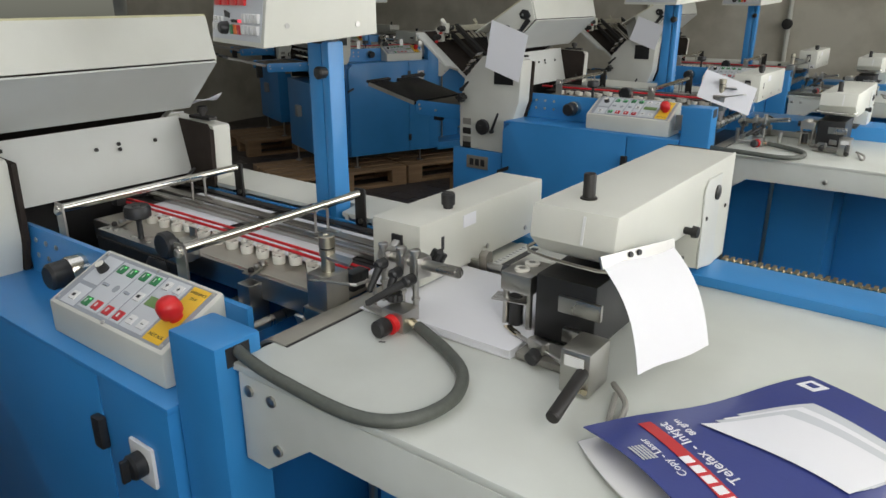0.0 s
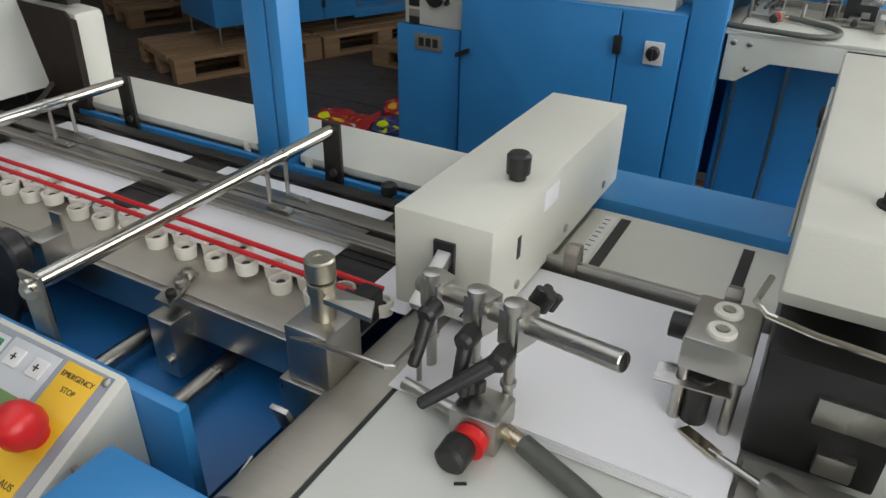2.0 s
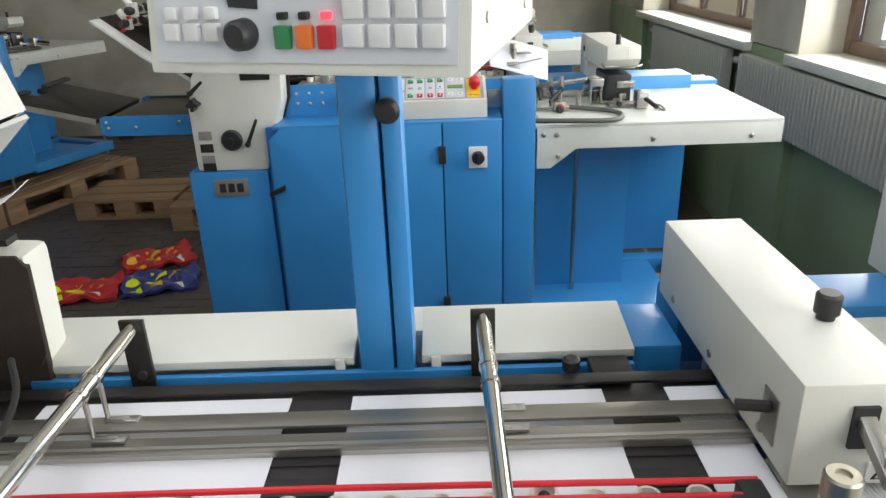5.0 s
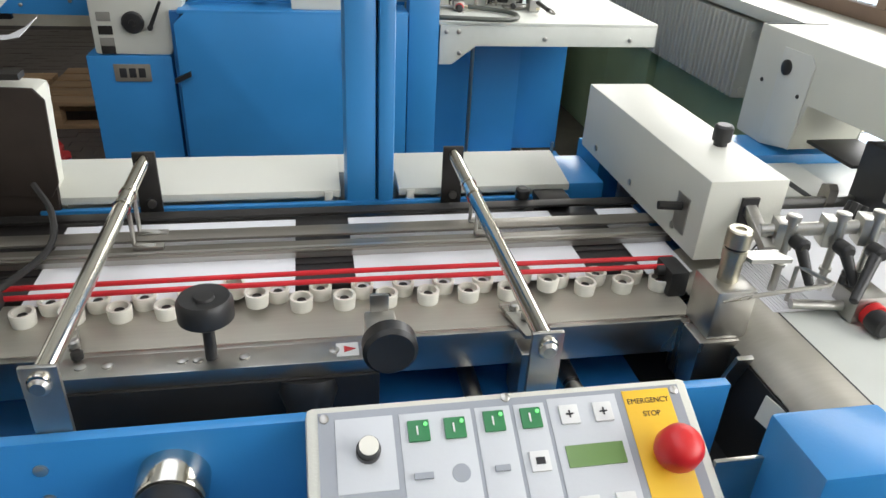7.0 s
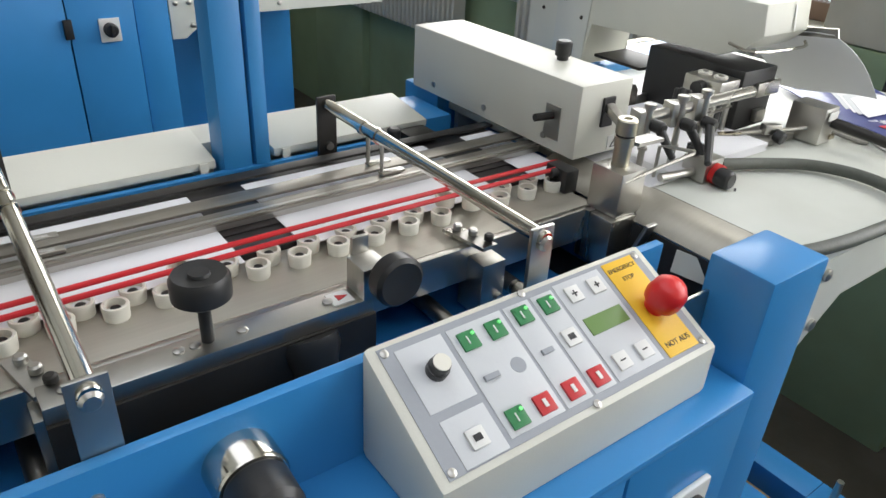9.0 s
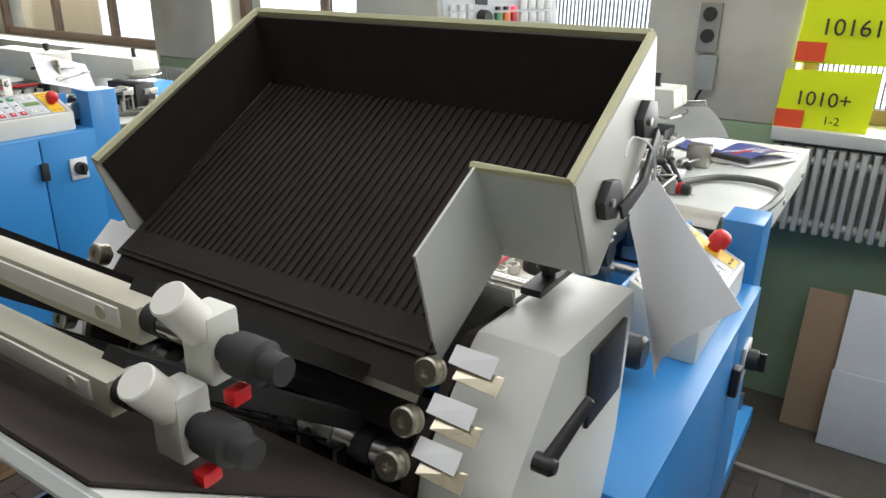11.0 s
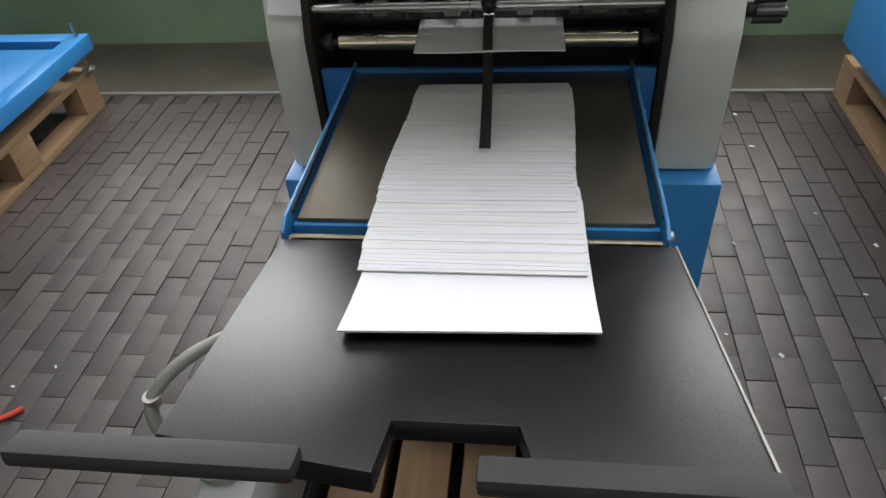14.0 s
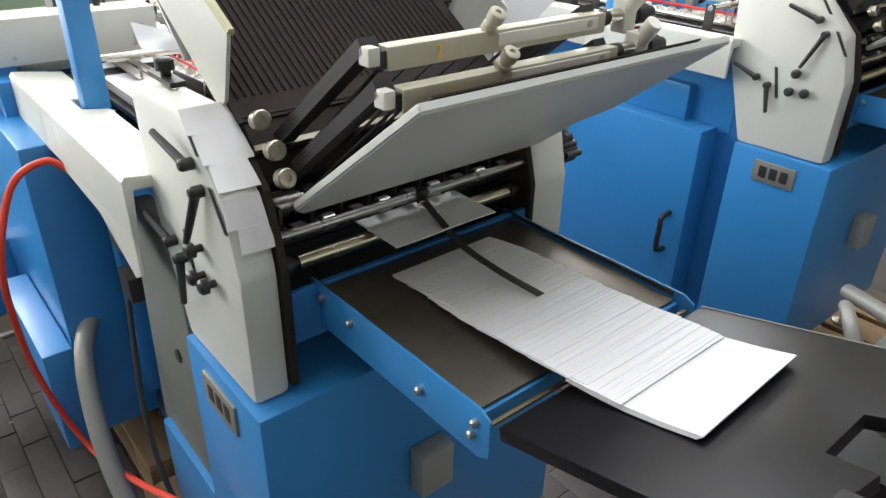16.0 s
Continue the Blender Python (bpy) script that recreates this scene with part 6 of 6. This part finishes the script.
# ream wrapper on the feeder table
def wrapper():
    w = thing("paper_ream_wrapper", "crumpled navy blue printed paper-ream wrapper on the table", "wrapper", (-0.37, 0.9, 1.275))
    a, b, c, d = Vector((-0.552, 0.777, 1.285)), Vector((-0.375, 1.09, 1.279)), Vector((-0.19, 0.99, 1.279)), Vector((-0.365, 0.672, 1.285))
    def bend(u, v):
        return Vector((0, 0, 0.010 * math.sin(math.pi * v) + 0.012 * (1 - u) ** 3 + 0.003 * math.sin(9 * u + 4 * v)))
    part("cover", sheet_grid(B(), a, b, c, d, 14, bend, 0.0015), NAVY, w, "navy printed face")
    part("inner_fold", sheet_grid(B(), a + Vector((-0.004, -0.002, -0.008)), a + Vector((0.04, 0.07, -0.009)), d + Vector((0.03, 0.06, -0.008)), d + Vector((0.0, -0.006, -0.008)), 8, lambda u, v: Vector((-0.018 * math.sin(math.pi * v), -0.01 * math.sin(math.pi * v), 0.006 * math.sin(3 * v))), 0.0015), OFFW, w, "white inner side of the fold")
    e1, e2 = (b - a), (d - a)
    def at(u, v, h=0.0012):
        return a + e1 * u + e2 * v + bend(u, v) + Vector((0, 0, h))
    def patch(name, q, material, h=0.0012, label=""):
        def follow(s, t):
            u, v = (sum(p[i] * g for p, g in zip(q, ((1 - s) * (1 - t), s * (1 - t), s * t, (1 - s) * t))) for i in (0, 1))
            return bend(u, v)
        part(name, sheet_grid(B(), *(a + e1 * u + e2 * v + Vector((0, 0, h)) for u, v in q), 12, follow, 0.0006), material, w, label)
    for k in range(4):
        o = 0.05 * (3 - k) + 0.012 * (k % 2 == 0)
        patch("printed_sheet", [(0.37 + o, 0.20 - 0.10 * o), (0.64 + o, 0.33 - 0.2 * o), (0.76 + 0.6 * o, 0.90), (0.50 + 0.6 * o, 0.92)], PAPER if k % 2 else PANELL, 0.0018 + 0.0006 * k, "printed picture of white sheets")
    patch("red_band", [(0.165, 0.10), (0.215, 0.10), (0.19, 0.85), (0.135, 0.85)], KEYR, 0.0022, "red band with white bars")
    for k in range(5):
        patch("print_bar", [(0.148, 0.44 + k * 0.075), (0.186, 0.44 + k * 0.075), (0.186, 0.49 + k * 0.075), (0.148, 0.49 + k * 0.075)], PAPER, 0.0028)
    patch("emblem", [(0.88, 0.07), (0.96, 0.07), (0.96, 0.19), (0.88, 0.19)], PAPER, 0.002, "white square emblem")
    patch("print_bar", [(0.905, 0.10), (0.935, 0.10), (0.935, 0.16), (0.905, 0.16)], NAVY, 0.0028)
    up = math.degrees(math.atan2(e2.y, e2.x))
    for txt, u, v, s in (("Telefax - Inkjet", 0.235, 0.42, 0.019), ("Copy - Laser", 0.10, 0.42, 0.013), ("80 g/m", 0.30, 0.20, 0.012)):
        p = at(u, v, 0.0032)
        words("lettering", txt, pose(p.x, p.y, p.z, 0, 0, up + 180), s, PAPER, w, 0.0003)
    for k in range(5):
        patch("print_bar", [(0.03 + 0.012 * k, 0.30), (0.036 + 0.012 * k, 0.30), (0.036 + 0.012 * k, 0.42), (0.03 + 0.012 * k, 0.42)], PANELL, 0.0024)


wrapper()


# ---- things on and at the window wall ----
def sign(y0, y1, z0, z1, lines, tilt):
    s = thing("paper_sign", "fluorescent yellow paper sign with a red square", "sign", (0.31, (y0 + y1) / 2, z0), group="yellow signs in the window")
    part("sheet", sheet_grid(B(), (0.300, y0, z0), (0.312, y1, z0 - tilt), (0.318, y1 - 0.01, z1 - tilt), (0.306, y0 - 0.012, z1), 5, lambda u, v: Vector((-0.006 * math.sin(math.pi * u), 0, 0))), NEON, s)
    part("red_square", box(B(), 0.288, 0.292, y0 - 0.10, y0 - 0.005, z0 + 0.008, z0 + 0.075, 0), NEONR, s, "red paper square")
    for txt, dy, dz, size in lines:
        words("lettering", txt, pose(0.2885, y0 + dy, z0 + dz, 90, 0, -90), size, INK, s, 0.0005, "LEFT")


sign(0.845, 0.535, 1.243, 1.460, [("1010+", -0.06, 0.118, 0.072), ("1-2", -0.165, 0.045, 0.042)], -0.006)
sign(0.815, 0.500, 1.485, 1.715, [("10161", -0.07, 0.125, 0.080)], -0.004)
box_ = thing("socket_strip", "grey wall socket strip with a plug and cable", "socket", (0.30, 1.12, 1.36))
part("housing", box(B(), 0.285, 0.3105, 1.085, 1.165, 1.50, 1.68, 0.006), PIPE, box_)
part("plug", box(B(), 0.265, 0.3105, 1.075, 1.145, 1.36, 1.49, 0.008), GREYBOX, box_, "grey plug housing")
for z in (1.56, 1.64):
    part("socket", cyl(B(), (0.287, 1.125, z), (0.278, 1.125, z), 0.026, 18), DARK, box_)
part("cable", tube(B(), [(0.29, 1.12, 1.36), (0.295, 1.14, 1.30), (0.295, 1.145, 1.1), (0.295, 1.14, 0.9)], 0.006, 8, 5), RUBBER, box_)
pn = solid("leaning_panel", box(B(), -0.009, 0.009, 0.02, 0.455, 0, 0.60, 0.003), OFFW, "white board leaning against the green wall", "board")
pn.matrix_world = pose(0.125, 0, FLOOR, 0, 14, 0)
cd = solid("cardboard", box(B(), -0.004, 0.004, 0.36, 0.60, 0, 0.56, 0.001), CARD, "brown cardboard sheet leaning against the green wall", "cardboard")
cd.matrix_world = pose(0.165, 0, FLOOR, 0, 13, 0)
pb = solid("leaning_panel", box(B(), -0.007, 0.007, 0.0, 0.46, 0, 0.30, 0.002), KEYW, "low white board leaning in front of another board", "board")
pb.matrix_world = pose(0.095, 0, FLOOR, 0, 12, 0)


# ---- pump and hoses beside the delivery ----
def pump():
    p = thing("vacuum_pump", "grey cast vacuum pump with hoses on the floor", "pump", (-2.33, 1.5, FLOOR))
    part("housing", prism(B(), [(1.40, 0.30), (1.40, 0.46), (1.43, 0.50), (1.53, 0.50), (1.56, 0.46), (1.56, 0.30)], "x", -2.55, -2.30, 0.015), GREYBOX, p)
    part("motor", lathe(B(), (-2.30, 1.46, 0.39), (1, 0, 0), [(0, 0.09), (0.2, 0.09), (0.22, 0.07)], 22), GREYBOX, p)
    part("stand", box(B(), -2.53, -2.08, 1.39, 1.54, FLOOR, 0.30, 0.01), DARK, p)
    part("filter_cap", lathe(B(), (-2.44, 1.50, 0.49), (0, 0.2, 1), [(0, 0.05), (0.03, 0.052), (0.04, 0.04)], 20), PIPE, p)
    part("outlet_hose", tube(B(), [(-2.05, 1.40, 0.62), (-2.15, 1.40, 0.66), (-2.28, 1.47, 0.70), (-2.37, 1.545, 0.71), (-2.43, 1.595, 0.67), (-2.455, 1.585, 0.60), (-2.45, 1.54, 0.48)], 0.013, 12, 7), PIPE, p, "grey plastic hose with steel clips")
    part("return_hose", tube(B(), [(-2.16, 1.43, 0.50), (-2.26, 1.47, 0.57), (-2.35, 1.515, 0.585), (-2.42, 1.545, 0.56), (-2.45, 1.53, 0.49)], 0.012, 12, 7), PIPE, p, "second grey plastic hose")
    for x, y, z in ((-2.43, 1.593, 0.672), (-2.445, 1.545, 0.505)):
        part("hose_clip", lathe(B(), (x, y, z - 0.01), (0, 0, 1), [(0, 0.0165), (0.018, 0.0165)], 14), ALU, p, "steel hose clip")


pump()
solid("red_hose", tube(B(), [(-1.50, 1.36, 1.17), (-1.48, 1.40, 1.195), (-1.47, 1.47, 1.15), (-1.476, 1.526, 0.99), (-1.45, 1.53, 0.80), (-1.42, 1.51, 0.62), (-1.46, 1.46, 0.44), (-1.70, 1.42, 0.50), (-2.05, 1.38, 0.66), (-2.18, 1.385, 0.60), (-2.32, 1.40, 0.66), (-2.44, 1.40, 0.60), (-2.46, 1.38, 0.48)], 0.0075, 10, 8), ORANGE, "orange-red air hose hanging in a loop", "hose")
solid("red_rag", tube(B(), [(-2.066, 2.331, FLOOR + 0.008), (-2.085, 2.35, FLOOR + 0.008), (-2.11, 2.385, FLOOR + 0.008)], 0.008, 8, 3), ORANGE, "short end of red hose on the floor", "hose")
solid("loose_cable", tube(B(), [(-1.75, 1.45, 0.5), (-1.78, 1.52, 0.25), (-1.9, 1.58, FLOOR + 0.006), (-2.1, 1.60, FLOOR + 0.006), (-2.25, 1.62, FLOOR + 0.006)], 0.005, 8, 6), RUBBER, "thin black cable on the floor", "cable")
# hoses of the near machine's pump
solid("grey_hose", tube(B(), [(-2.55, -0.28, 0.55), (-2.52, -0.10, 0.78), (-2.58, 0.02, 0.80), (-2.66, 0.02, 0.62), (-2.70, -0.1, 0.5)], 0.017, 12, 7), PIPE, "grey hose bent in an arch beside the pump", "hose")
nb = thing("vacuum_pump", "grey vacuum pump beside the neighbouring machine", "pump", (-2.75, -0.25, FLOOR))
part("housing", box(B(), -2.95, -2.55, -0.42, -0.12, 0.32, 0.60, 0.03), GREYBOX, nb)
part("stand", box(B(), -2.90, -2.60, -0.40, -0.15, FLOOR, 0.32, 0.01), DARK, nb)
part("pipe", tube(B(), [(-2.45, -0.3, 0.72), (-2.7, -0.18, 0.74), (-2.95, -0.12, 0.70)], 0.022, 12, 5), PIPE, nb)

# printed bags on the floor
for x, y, t, c1, c2 in ((-3.38, 3.98, 14, KEYR, NEON), (-3.12, 4.40, 32, KEYR, YELLOW), (-2.98, 4.06, 20, NAVY, NEON)):
    g = thing("plastic_bag", "red and yellow printed plastic bag lying on the floor", "bag", (x, y, FLOOR), group="bags on the floor")
    rr = pose(x, y, FLOOR, 0, 0, t)
    def lay(q, h):
        return [rr @ Vector((u, v, h)) for u, v in q]
    def crease(u, v):
        return Vector((0.012 * math.sin(11 * v), 0.010 * math.sin(13 * u), 0.020 * math.sin(9 * u + 3 + 2 * v) * math.sin(7 * v + u) + 0.008 * math.sin(23 * u - 15 * v)))
    part("bag", sheet_grid(B(), *lay([(-0.20, -0.13), (0.19, -0.15), (0.21, 0.13), (-0.18, 0.14)], 0.032), 14, crease, 0.02), c1, g)
    for k in range(9):
        u, v = 0.08 + 0.28 * (k % 3), 0.10 + 0.28 * (k // 3)
        w, h = random.uniform(0.10, 0.22), random.uniform(0.08, 0.2)
        q = [(-0.2 + 0.4 * a, -0.14 + 0.28 * b) for a, b in ((u, v), (u + w, v), (u + w, v + h), (u + 0.03, v + h))]
        part("print", sheet_grid(B(), *lay(q, 0.0345), 5, lambda i, j: crease(u + w * i, v + h * j), 0.001), (c2, YELLOW, KEYW, c2)[k % 4], g)

# litter: small paper scraps on the floor
for k in range(26):
    x, y = random.uniform(-2.8, -0.3), random.choice((random.uniform(1.5, 2.8), random.uniform(-0.2, 0.55)))
    s = random.uniform(0.004, 0.012)
    solid("paper_scrap", rbox(B(), pose(x, y, FLOOR + 0.004, random.uniform(-8, 8), random.uniform(-8, 8), random.uniform(0, 90)), s * 1.8, s, 0.001, 0), PAPER, "tiny scrap of white paper on the floor", "scrap", "paper scraps")

# small cabinet and pipes by the end wall
gc = thing("wall_cabinet", "low green metal cabinet against the wall", "cabinet", (-0.05, 5.6, FLOOR))
part("body", box(B(), -0.18, 0.15, 4.9, 6.1, FLOOR, 0.86, 0.006), GWALL, gc)
part("door_seam", box(B(), -0.182, -0.179, 5.495, 5.505, FLOOR + 0.05, 0.82, 0), INK, gc)
for k, x in enumerate((-1.9, -3.3, -0.9)):
    solid("wall_pipe", tube(B(), [(x, BACK_Y - 0.05, FLOOR), (x, BACK_Y - 0.05, CEIL)], 0.022, 12, 1), CREAM, "cream painted pipe on the end wall", "pipe")
    vb = thing("valve", "small dark pipe valve on the end wall", "valve", (x, BACK_Y - 0.06, 1.5))
    part("body", lathe(B(), (x, BACK_Y - 0.02, 1.5), (0, -1, 0), [(0, 0.03), (0.07, 0.03), (0.09, 0.02)], 14), DARK, vb)
    part("wheel", lathe(B(), (x, BACK_Y - 0.11, 1.5), (0, -1, 0), [(0, 0.05), (0.012, 0.05), (0.016, 0.04)], 16), DARK, vb)


# ---- floor pavers ----
def pavers():
    lx, ly, gap = 0.170, 0.0815, 0.0018
    first, loose = None, []
    rows = int((7.7 + 1.6) / ly)
    for j in range(rows):
        y = -1.6 + j * ly
        off = (j % 2) * lx / 2
        for i in range(50):
            x = -0.232 - off - i * lx
            cx, cy = x - lx / 2, y + ly / 2
            near = -2.6 < cx < -0.9 and (1.6 < cy < 2.6 or 0.0 < cy < 0.5)
            dz = random.uniform(-0.003, 0.002)
            if not near:
                loose.append((cx, cy, dz))
                continue
            if first is None:
                bm = B()
                box(bm, cx - (lx - gap) / 2, cx + (lx - gap) / 2, cy - (ly - gap) / 2, cy + (ly - gap) / 2, FLOOR - 0.014, FLOOR - 0.001, 0.0016)
                first = part("paver", bm, PAVER, floor)
                fx, fy = cx, cy
            else:
                o = new("paver", first.data)
                o.parent, o.location = floor, (cx - fx, cy - fy, dz)
    vs, fs = [], []
    a, b = (lx - gap) / 2, (ly - gap) / 2
    for cx, cy, dz in loose:
        n, z = len(vs), FLOOR - 0.001 + dz
        vs += [(cx - a, cy - b, FLOOR - 0.013), (cx + a, cy - b, FLOOR - 0.013), (cx + a, cy + b, FLOOR - 0.013), (cx - a, cy + b, FLOOR - 0.013)]
        vs += [(cx - a + 0.0012, cy - b + 0.0012, z), (cx + a - 0.0012, cy - b + 0.0012, z), (cx + a - 0.0012, cy + b - 0.0012, z), (cx - a + 0.0012, cy + b - 0.0012, z)]
        fs += [(n + 4, n + 5, n + 6, n + 7)] + [(n + k, n + (k + 1) % 4, n + 4 + (k + 1) % 4, n + 4 + k) for k in range(4)]
    me = bpy.data.meshes.new("paver_field")
    me.from_pydata(vs, [], fs)
    me.materials.append(PAVER)
    ob = new("paver_field", me)
    ob.parent = floor
    tagged(ob, "field of worn dark pavers", kind="stuff")


pavers()
